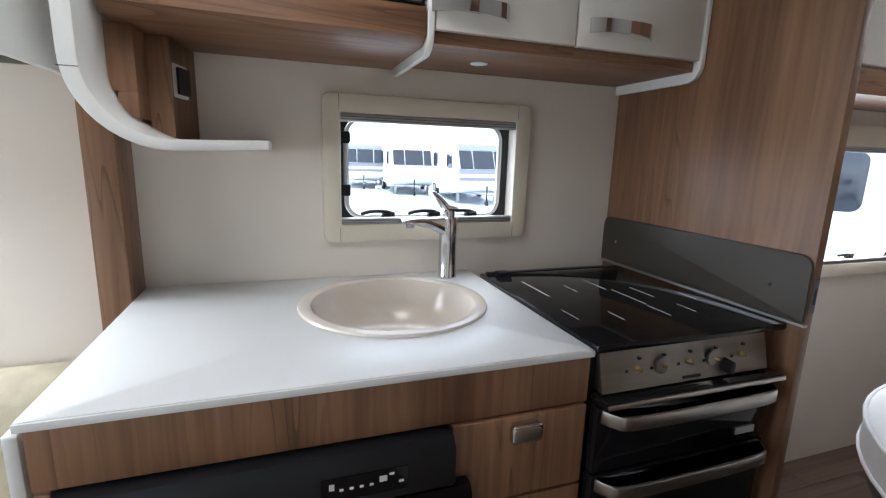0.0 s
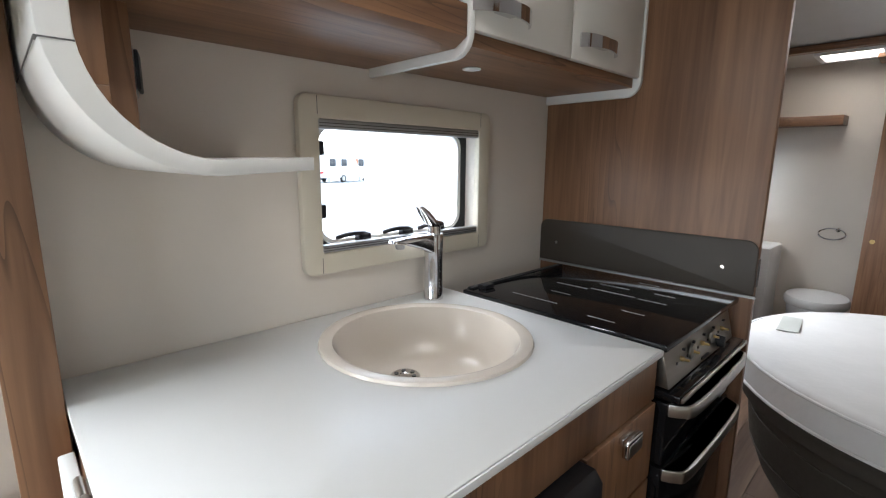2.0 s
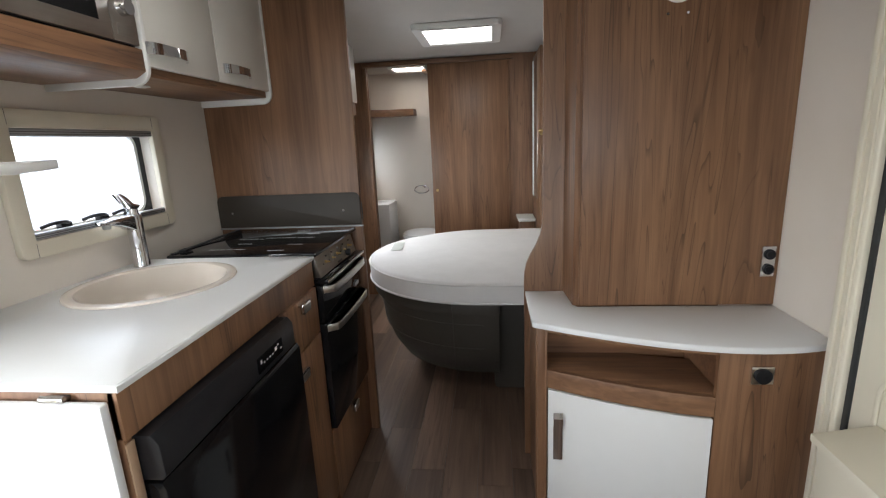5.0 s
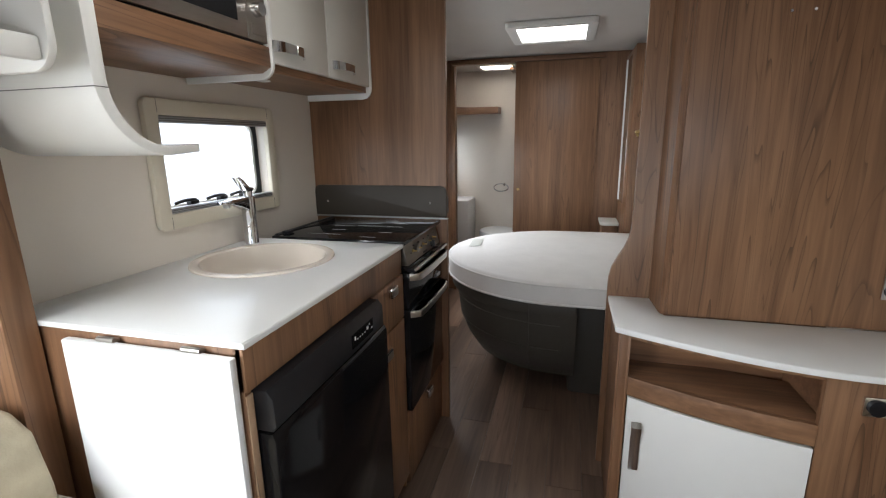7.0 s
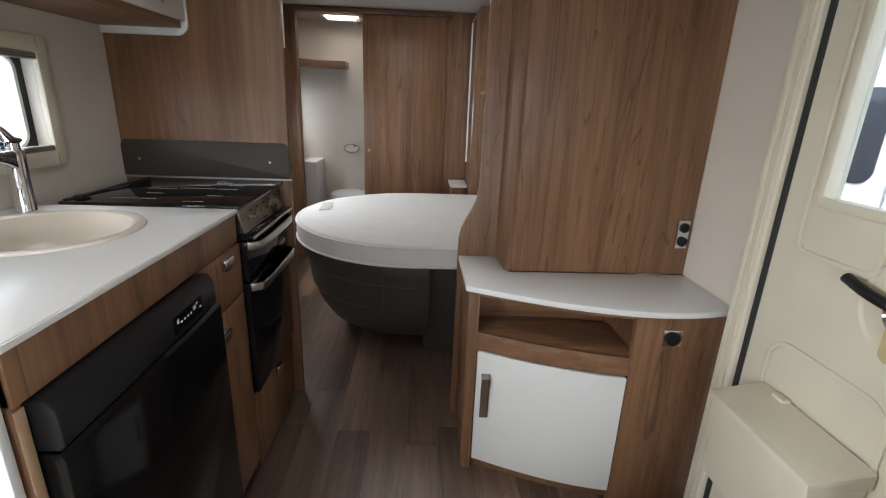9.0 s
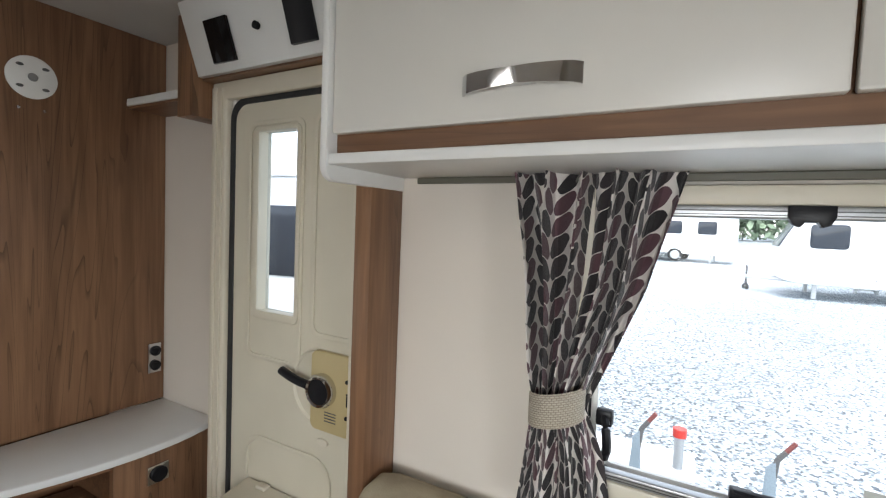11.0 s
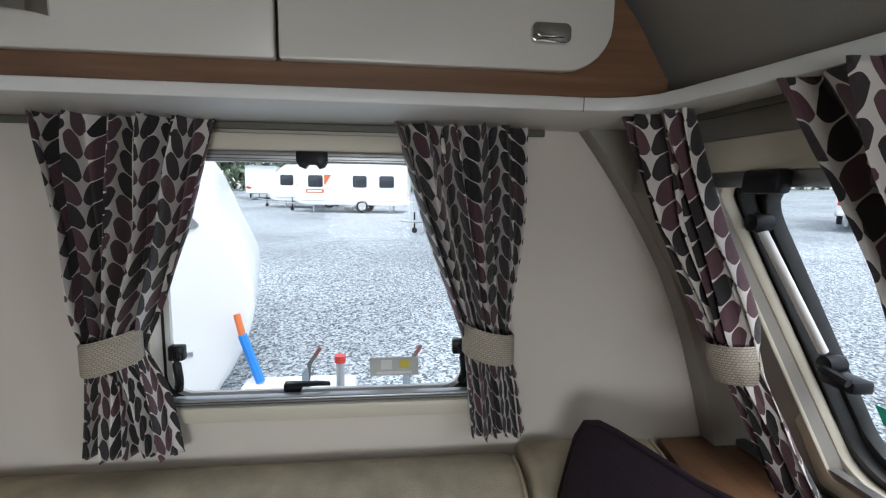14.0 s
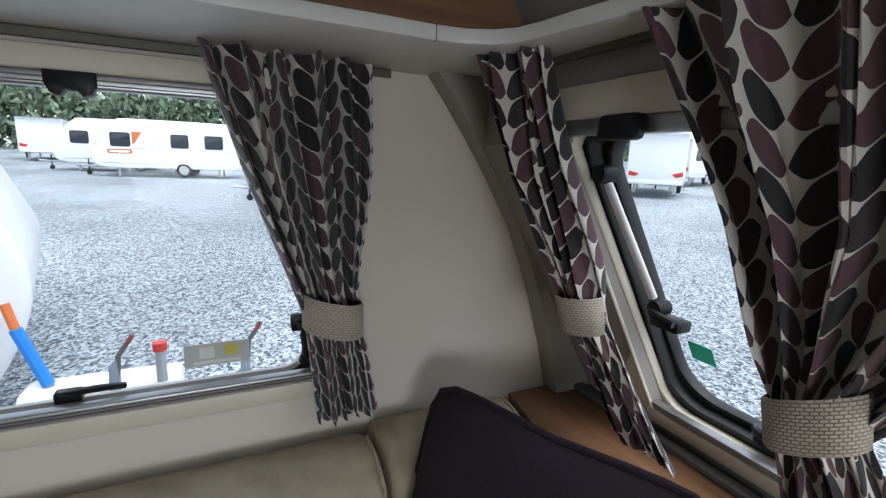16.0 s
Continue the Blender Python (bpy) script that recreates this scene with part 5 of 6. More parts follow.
wc = thing("toilet", (3.55, 0.95, FLOOR), "white cassette toilet with a closed lid", "toilet")
bm = bmesh.new()
lathe(bm, [(0.0, FLOOR), (0.15, FLOOR), (0.16, 0.05), (0.19, 0.33), (0.0, 0.33)], (3.545, 0.97, 0), "z", 28, 1.15, 0.85)
part("bowl", bm, ceramic, wc)
bm = bmesh.new()
lathe(bm, [(0.0, 0.332), (0.19, 0.332), (0.20, 0.345), (0.20, 0.375), (0.19, 0.392), (0.12, 0.402), (0.0, 0.404)], (3.545, 0.97, 0), "z", 32, 1.12, 0.9)
part("lid", bm, ceramic, wc)
solid("washroom_cabinet", B(3.40, X_REAR - 0.002, 1.24, Y_K - 0.002, FLOOR, 0.70, r=0.02), ceramic, "white moulded washroom vanity unit", "cabinet")

# ---- lounge ----
def locker_row(y_wall, out, x0, x1, name_label, doors):
    """Overhead lockers with a walnut strip and a white pelmet; out is the way into the room."""
    yf = y_wall + out * 0.245
    t = thing("overhead_locker", ((x0 + x1) / 2, y_wall, 1.45), name_label, "cabinet")

    def yb(a, b):
        return sorted((y_wall + out * a, y_wall + out * b))

    a, b = yb(0.002, 0.228)
    part("carcass", prism(bmesh.new(), [(x1, 1.480), (x0 - 0.045, 1.480), (x0 - 0.03, 1.52), (x0 + 0.02, 1.60), (x0 + 0.16, 1.765), (x0 + 0.37, CEIL - 0.02), (x1, CEIL - 0.01)], "y", a, b), wood_x, t, soft=False)
    a, b = yb(0.2282, 0.238)
    part("strip", B(x0 - 0.03, x1, a, b, 1.478, 1.515), wood_x, t, "walnut strip under the doors", soft=False)
    return t, yf


lr, LYF = locker_row(Y_D, 1, -1.80, -0.452, "ivory overhead lounge lockers above the window", 2)
for a, b, rr, hx in ((-0.456, -1.217, 0.004, -0.830), (-1.223, -1.724, 0.075, None)):
    bm = bmesh.new()
    prism(bm, rounded(b, a, 1.514, CEIL - 0.02, (rr, 0.004, 0.004, rr)), "y", LYF - 0.006, LYF + 0.012, 0.003)
    dr_ = part("door", bm, locker_white, lr, "ivory locker door")
    if hx:
        arch_handle(dr_, (hx, LYF + 0.012, 1.570), 0.190, 0.030, 0.028, "x", (0, 1, 0))
    else:
        bm = bmesh.new()
        prism(bm, rounded(-1.654, -1.592, 1.551, 1.581, 0.010), "y", LYF + 0.011, LYF + 0.022, 0.003)
        kn = part("button_catch", bm, chrome, dr_, "chrome push-button catch")
        bm = bmesh.new()
        prism(bm, rounded(-1.646, -1.600, 1.558, 1.575, 0.006), "y", LYF + 0.021, LYF + 0.025, 0.002)
        part("button", bm, chrome, kn)
bm = bmesh.new()
prism(bm, rounded(Y_D + 0.002, LYF + 0.022, 1.425, CEIL - 0.012, (0.0, 0.03, 0.004, 0.0)), "x", -0.4515, -0.434, 0.003)
part("end_panel", bm, white_trim, lr, "white rounded end panel")

# track colour, with the shade under the pelmet put into it
track_mat = material("olive_track_with_shade", (0.12, 0.115, 0.09), 0.5)
PELMET = [(-0.453, -0.428), (-1.60, -0.432), (-1.683, -0.435), (-1.725, -0.430), (-1.757, -0.415), (-1.779, -0.390), (-1.789, -0.350), (-1.795, -0.30), (-1.806, -0.24), (-1.826, -0.08), (-1.835, 0.2), (-1.835, 0.6), (-1.80, 1.10)]


bm = bmesh.new()
wall_line = [(-0.453, Y_D + 0.002), (-1.905, Y_D + 0.002), (-1.905, 1.10)]
prism(bm, PELMET + wall_line[::-1], "z", 1.4555, 1.4765, 0.003)
pel = thing("pelmet", (-1.0, Y_D, 1.4555), "white curved pelmet shelf running round the lounge", "pelmet")
part("board", bm, white_trim, pel)
for a, b, c, d in ((-1.50, -0.70, Y_D + 0.012, Y_D + 0.022), (-1.50, -0.70, Y_K - 0.082, Y_K - 0.07)):
    t_ = thing("curtain_track", ((a + b) / 2, c, 1.44), "grey curtain track deepened and darkened for the pelmet's shade", "curtain track")
    zt = 1.4552 if c < 0 else 1.4318
    # rail taller than a track, its dark face standing in for the shaded recess
    part("rail", B(-1.70, -0.50 if c < 0 else -0.40, c, d, zt - 0.014, zt, r=0.002), track_mat, t_, soft=False)
bm = bmesh.new()
box(bm, -1.86, -0.4715, 1.100, 1.118, 1.410, 1.447, 0.004)
pel2 = thing("pelmet", (-1.0, Y_K, 1.41), "white pelmet shelf over the kitchen side sofa", "pelmet")
part("lip", bm, white_trim, pel2)
part("board", B(-1.86, -0.4715, 1.1185, Y_K - 0.002, 1.432, 1.447), white_trim, pel2, soft=False)
t_ = thing("curtain_track", (-1.82, 0.4, 1.44), "grey curtain track along the front, darkened for shade", "curtain track")
part("rail", B(-1.882, -1.872, -0.48, 1.30, 1.446, 1.4552), track_mat, t_, soft=False)
seam = B(-1.6835, -1.6823, -0.442, -0.4345, 1.4552, 1.4768)
part("joint", seam, grey_shadow, pel, "thin joint line", soft=False)

# locker above the lounge on the kitchen side
lr2, LYF2 = locker_row(Y_K, -1, -1.80, -0.472, "ivory overhead lounge locker on the kitchen side", 2)
for a, b in ((-0.478, -1.15), (-1.156, -1.75)):
    part("door", B(b, a, LYF2 - 0.012, LYF2 + 0.006, 1.514, CEIL - 0.02, r=0.003), locker_white, lr2, "ivory locker door")
bm = bmesh.new()
prism(bm, rounded(1.085, Y_K - 0.003, 1.395, CEIL - 0.012, (0.045, 0.0, 0.0, 0.004)), "x", -0.470, -0.456, 0.003)
part("end_panel", bm, white_trim, lr2, "white rounded end panel")


# ---- curtains ----
def curtain(name, place, width, shape, z_tie, folds, label, lean=0.0, depth=0.046):
    """Gathered curtain: shape lists (z, a, b), the two edges along the track; place(u, d, z) gives the point d off the wall."""
    t = thing(name, place((shape[0][1] + shape[0][2]) / 2, 0, shape[0][0]), label, "curtain", "tied leaf-print curtains")
    zs = [s[0] for s in shape]
    nz, nu = 70, folds * 22
    bm = bmesh.new()
    uvl = bm.loops.layers.uv.new("UVMap")
    rows, uvs = [], []
    rnd = random.Random(folds * 7 + int(abs(shape[0][1]) * 100))
    ph = [rnd.uniform(-0.7, 0.7) for _ in range(folds + 2)]
    for i in range(nz + 1):
        z = zs[0] + (zs[-1] - zs[0]) * i / nz
        k = max(j for j in range(len(zs) - 1) if z <= zs[j] + 1e-6)
        s = (zs[k] - z) / (zs[k] - zs[k + 1])
        s2 = s
        a = shape[k][1] + (shape[k + 1][1] - shape[k][1]) * s2
        b = shape[k][2] + (shape[k + 1][2] - shape[k][2]) * s2
        near = math.exp(-((z - z_tie) / 0.05) ** 2)
        row, urow = [], []
        for j in range(nu + 1):
            q = j / nu
            f = q * folds
            ang = 2 * math.pi * f + ph[int(f)] * (1 - abs(2 * (f % 1) - 1)) + 0.4 * math.sin(z * 9 + f * 1.7)
            top = math.exp(-(zs[0] - z) / 0.05)
            d = depth * (0.45 if z < z_tie else 1.0) * (1.0 - 0.72 * near - 0.4 * top) * (0.8 * math.sin(ang) + 0.34 * math.sin(2.3 * ang + 1.7 * f)) + 0.006 * top * math.sin(4.1 * ang) + 0.008 * math.sin(z * 13 + f * 2.3) + 0.03 * near * math.sin(math.pi * q)
            u = a + (b - a) * (q + 0.16 / folds * math.sin(ang + 1.2) * (1 - 0.3 * near))
            row.append(bm.verts.new(place(u, 0.03 + d, z + (0.005 * math.sin(ang * 1.0 + 0.6) if i == nz else 0))))
            urow.append((u, d))
        rows.append(row)
        # the cloth is laid out along its folds, so the print turns away with them
        run = [0.0]
        for p0, p1 in zip(urow, urow[1:]):
            run.append(run[-1] + math.hypot(p1[0] - p0[0], p1[1] - p0[1]))
        uvs.append([(r / run[-1] * width * 1.08, z) for r in run])
    for i in range(nz):
        for j in range(nu):
            fc = bm.faces.new((rows[i][j], rows[i][j + 1], rows[i + 1][j + 1], rows[i + 1][j]))
            for lp, (ii, jj) in zip(fc.loops, ((i, j), (i, j + 1), (i + 1, j + 1), (i + 1, j))):
                lp[uvl].uv = uvs[ii][jj]
    cl = part("cloth", bm, fabric, t)
    cl.modifiers.new("thick", "SOLIDIFY").thickness = 0.0015
    # tie-back: a braided band round the waist
    k = max(j for j in range(len(zs) - 1) if z_tie <= zs[j])
    s = (zs[k] - z_tie) / (zs[k] - zs[k + 1])
    a, b = [shape[k][m] + (shape[k + 1][m] - shape[k][m]) * s for m in (1, 2)]
    bm = bmesh.new()
    ring_rows = []
    n = 28
    for h in (-0.032, -0.028, 0.028, 0.032):
        row = []
        for i in range(n):
            an = 2 * math.pi * i / n
            u = (a + b) / 2 + (abs(b - a) / 2 + 0.003 - (0.003 if abs(h) > 0.03 else 0)) * math.cos(an)
            d = 0.045 + (0.047 - (0.003 if abs(h) > 0.03 else 0)) * math.sin(an)
            row.append(bm.verts.new(place(u, d, z_tie + h + lean * math.cos(an))))
        ring_rows.append(row)
    fs = [bm.faces.new((A[i], A[(i + 1) % n], C[(i + 1) % n], C[i])) for A, C in zip(ring_rows, ring_rows[1:]) for i in range(n)]
    bmesh.ops.recalc_face_normals(bm, faces=fs)
    tie_uv = bm.loops.layers.uv.new("UVMap")
    where = {v: (i / n * 0.26, h) for row, h in zip(ring_rows, (-0.032, -0.028, 0.028, 0.032)) for i, v in enumerate(row)}
    for fc in fs:
        wrap = max(where[v][0] for v in fc.verts) > 0.2 and min(where[v][0] for v in fc.verts) < 0.05
        for lp in fc.loops:
            q = where[lp.vert]
            lp[tie_uv].uv = (q[0] + (0.26 if wrap and q[0] < 0.05 else 0.0), q[1])
    part("tieback", bm, tie_mat, t, "cream braided tieback")
    return t


def on_door_wall(u, d, z):
    return (u, Y_D + 0.030 + d, z)


def on_front(u, d, z):
    return (-1.846 - 0.33 * (1.45 - z) + d * 0.85 + 0.5 * max(0.0, -0.40 - u), u, z)


curtain("curtain", on_door_wall, 0.66, [(1.462, -0.752, -1.050), (1.25, -0.785, -0.998), (1.022, -0.815, -0.912), (0.92, -0.802, -0.945), (0.80, -0.785, -0.968)], 1.022, 5, "dark leaf-print curtain tied back beside the side window", -0.012)
curtain("curtain", on_door_wall, 0.60, [(1.462, -1.380, -1.648), (1.25, -1.448, -1.643), (1.02, -1.530, -1.630), (0.93, -1.538, -1.652), (0.808, -1.550, -1.668)], 1.022, 5, "dark leaf-print curtain tied back beside the side window", 0.012)
curtain("curtain", on_front, 0.36, [(1.455, -0.478, -0.378), (1.28, -0.468, -0.375), (1.12, -0.430, -0.355), (1.06, -0.415, -0.348), (0.95, -0.405, -0.30), (0.835, -0.372, -0.240)], 1.06, 4, "dark leaf-print curtain tied back at the front window", 0.004, 0.028)
curtain("curtain", on_front, 0.62, [(1.455, -0.212, 0.19), (1.25, -0.140, 0.13), (1.05, -0.090, -0.01), (0.94, -0.088, 0.02), (0.81, -0.085, 0.05)], 1.055, 5, "dark leaf-print curtain tied back between the front windows", 0.022, 0.036)


# ---- seating ----
def sofa(name, y_wall, out, x0, x1, label):
    s = thing(name, ((x0 + x1) / 2, y_wall + out * 0.33, FLOOR), label, "sofa")

    def yy(a, b):
        return sorted((y_wall + out * a, y_wall + out * b))

    a, b = yy(0.004, 0.56)
    part("base", B(x0, x1 - 0.02, a, b, FLOOR, 0.22, r=0.004), wood_x, s)
    a, b = yy(0.006, 0.62)
    xm = (x0 + x1) / 2
    for p0, p1 in ((x0 + 0.004, xm - 0.004), (xm + 0.004, x1 - 0.004)):
        part("seat_cushion", B(p0, p1, a, b, 0.222, 0.375, r=0.035, seg=4), sofa_mat, s)
    return s


sf = sofa("sofa", Y_D, 1, -2.0, -0.455, "olive-beige upholstered lounge sofa under the window")
sf2 = sofa("sofa", Y_K, -1, -2.0, -0.475, "olive-beige upholstered lounge sofa on the kitchen side")


def back_cushion(x0, x1, y_wall, out, top, label):
    c = thing("back_cushion", ((x0 + x1) / 2, y_wall + out * 0.1, 0.375), label, "cushion", "lounge back cushions")
    bm = bmesh.new()
    ys_ = [(0.006, 0.377), (0.20, 0.377), (0.225, 0.45), (0.215, 0.60), (0.185, top - 0.045), (0.13, top - 0.006), (0.07, top), (0.006, top - 0.03)]
    prism(bm, [(y_wall + out * a, z) for a, z in ys_], "x", x0, x1, 0.022, 4)
    part("pad", bm, sofa_mat, c)
    e = smooth_line([(x0 + 0.012, y_wall + out * a, z) for a, z in ((0.205, 0.56), (0.19, top - 0.05), (0.13, top - 0.008), (0.07, top - 0.002))], 5)
    bm = bmesh.new()
    tube(bm, e, 0.004, 6)
    part("piping", bm, sofa_mat, c)
    return c


back_cushion(-1.655, -0.452, Y_D, 1, 0.768, "long olive-beige back cushion below the window")
bc = back_cushion(-1.96, -1.66, Y_D, 1, 0.790, "olive-beige corner back cushion by the front chest")
back_cushion(-1.90, -0.478, Y_K, -1, 0.765, "olive-beige back cushion on the kitchen side sofa")
bm = bmesh.new()
box(bm, -0.478, -0.468, 1.20, 1.48, 0.30, 0.56, 0.004)
solid("end_pad", bm, sofa_pale, "pale woven end pad of the kitchen side sofa", "cushion")

# plum scatter cushion leaning in the corner
sc_ = thing("scatter_cushion", (-1.75, -0.36, 0.377), "dark plum velvet scatter cushion leaning in the corner", "cushion")
bm = bmesh.new()
n = 14
grid = {}
for s in (1, -1):
    for i in range(n + 1):
        for j in range(n + 1):
            u, v = i / n * 2 - 1, j / n * 2 - 1
            if s < 0 and (abs(u) == 1 or abs(v) == 1):
                grid[s, i, j] = grid[1, i, j]
                continue
            th = 0.075 * ((1 - u * u) * (1 - v * v)) ** 0.42
            pin = 1 - 0.05 * (1 - abs(u * v)) - 0.07 * (u * v) ** 8
            grid[s, i, j] = bm.verts.new((u * 0.235 * pin, s * th, v * 0.27 * pin))
for s in (1, -1):
    for i in range(n):
        for j in range(n):
            q = (grid[s, i, j], grid[s, i + 1, j], grid[s, i + 1, j + 1], grid[s, i, j + 1])
            bm.faces.new(q if s < 0 else q[::-1])
c_left, c_right = Vector((-1.742, -0.545, 0.890)), Vector((-1.920, -0.150, 0.885))
c_u = (c_right - c_left).normalized()
c_v = Vector((-0.30, -0.10, 0.95))
c_v = (c_v - c_u * c_v.dot(c_u)).normalized()
c_n = c_u.cross(c_v)
c_mid = (c_left + c_right) / 2 - c_v * 0.25 + c_u * 0.03
CUSH = Matrix(((c_u.x, c_n.x, c_v.x, c_mid.x), (c_u.y, c_n.y, c_v.y, c_mid.y), (c_u.z, c_n.z, c_v.z, c_mid.z), (0, 0, 0, 1)))
bmesh.ops.transform(bm, matrix=CUSH, verts=bm.verts)
part("pad", bm, plum, sc_)
edge = []
for s0, s1, e0, e1 in ((-1, -1, 1, -1), (1, -1, 1, 1), (1, 1, -1, 1), (-1, 1, -1, -1)):
    for i in range(12):
        u, v = s0 + (e0 - s0) * i / 12, s1 + (e1 - s1) * i / 12
        pin = 1 - 0.05 * (1 - abs(u * v)) - 0.07 * (u * v) ** 8
        edge.append(CUSH @ Vector((u * 0.235 * pin, 0, v * 0.27 * pin)))
part("piping", tube(bmesh.new(), edge + [edge[0]], 0.006, 8), plum, sc_)

# front chest with a wood top
fc = thing("front_chest", (-2.0, 0.4, FLOOR), "walnut-effect front chest top under the front window", "chest")
bm = bmesh.new()
prism(bm, [(-1.90, -0.10), (-1.86, 0.40), (-1.90, 0.90), (-2.01, 1.48), (-2.20, 1.48), (-2.20, -0.68), (-2.01, -0.68), (-1.975, -0.50)], "z", 0.735, 0.757, 0.003)
part("top", bm, wood_y, fc)
part("body", B(-2.19, -2.003, -0.66, 1.46, FLOOR, 0.733), wood_y, fc, soft=False)
part("rear_rail", B(-2.195, -2.17, -0.66, 1.46, 0.758, 0.772, r=0.003), grey_shadow, fc, soft=False)

# ---- outside ----
gravel = bpy.data.materials.new("grey_gravel")
gravel.use_nodes = True
gn, gl = gravel.node_tree.nodes, gravel.node_tree.links
gc = gn.new("ShaderNodeTexCoord")
gv = gn.new("ShaderNodeTexVoronoi")
gv.inputs["Scale"].default_value = 38
gl.new(gc.outputs["Object"], gv.inputs["Vector"])
gw = gn.new("ShaderNodeTexNoise")
gw.inputs["Scale"].default_value, gw.inputs["Detail"].default_value = 0.22, 4
gl.new(gc.outputs["Object"], gw.inputs["Vector"])
gr = gn.new("ShaderNodeValToRGB")
gr.color_ramp.elements[0].position, gr.color_ramp.elements[1].position = 0.22, 0.78
gr.color_ramp.elements[0].color, gr.color_ramp.elements[1].color = (0.058, 0.072, 0.088, 1), (0.58, 0.645, 0.69, 1)
gl.new(gv.outputs["Color"], gr.inputs["Fac"])
gp = gn.new("ShaderNodeMapRange")
gp.inputs["From Min"].default_value, gp.inputs["From Max"].default_value, gp.inputs["To Min"].default_value, gp.inputs["To Max"].default_value = 0.35, 0.65, 0.75, 1.15
gl.new(gw.outputs["Fac"], gp.inputs["Value"])
gm = gn.new("ShaderNodeVectorMath")
gm.operation = "SCALE"
gl.new(gr.outputs["Color"], gm.inputs[0])
gl.new(gp.outputs[0], gm.inputs["Scale"])
gl.new(gm.outputs[0], gn["Principled BSDF"].inputs["Base Color"])
gn["Principled BSDF"].inputs["Roughness"].default_value = 0.55
gb = gn.new("ShaderNodeBump")
gb.inputs["Strength"].default_value, gb.inputs["Distance"].default_value = 0.8, 0.02
gl.new(gv.outputs["Distance"], gb.inputs["Height"])
gl.new(gb.outputs[0], gn["Principled BSDF"].inputs["Normal"])


def ground_z(x, y):
    """The yard rises gently beyond the door side and the front."""
    return GROUND + 0.0245 * min(max(0.0, -y - 3.0), 70.0) + 0.02 * min(max(0.0, -x - 4.0), 60.0)


gbm = bmesh.new()
lines = [-900, -300, -120, -73, -64, -40, -20, -10, -4, -3, 3, 10, 40, 120, 300, 900]
gv_ = {(i, j): gbm.verts.new((x, y, ground_z(x, y))) for i, x in enumerate(lines) for j, y in enumerate(lines)}
for i in range(len(lines) - 1):
    for j in range(len(lines) - 1):
        gbm.faces.new((gv_[i, j], gv_[i + 1, j], gv_[i + 1, j + 1], gv_[i, j + 1]))
solid("ground", gbm, gravel, "pale grey gravel yard", "ground", kind="structure", soft=False)

body_white = material("white_caravan_skin", (0.78, 0.79, 0.80), 0.25, vary=0.02, scale=0.8)
body_grey = material("grey_caravan_front", (0.22, 0.23, 0.25), 0.3, vary=0.05, scale=1)
dark_glass = material("dark_tinted_pane", (0.03, 0.035, 0.045), 0.08, vary=0.05)
pale_glass = material("pale_reflecting_pane", (0.20, 0.24, 0.28), 0.06, vary=0.05)
tyre_mat = material("tyre_rubber", (0.02, 0.02, 0.02), 0.8)
orange = material("orange_graphic", (0.60, 0.16, 0.05), 0.4)
blue = material("blue_plastic", (0.02, 0.20, 0.62), 0.4)
red = material("red_plastic", (0.50, 0.04, 0.03), 0.4)
blue_grey = material("grey_blue_casting", (0.22, 0.27, 0.31), 0.5, 0.2)
dull_red = material("faded_red_grip", (0.16, 0.045, 0.04), 0.6)
leafy = material("hedge_leaf", (0.155, 0.205, 0.135), 0.6, vary=0.45, scale=0.35)
tail_red = material("red_tail_lamp_lens", (0.55, 0.03, 0.03), 0.3)
galv = material("galvanised_steel", (0.45, 0.46, 0.47), 0.4, 0.7)


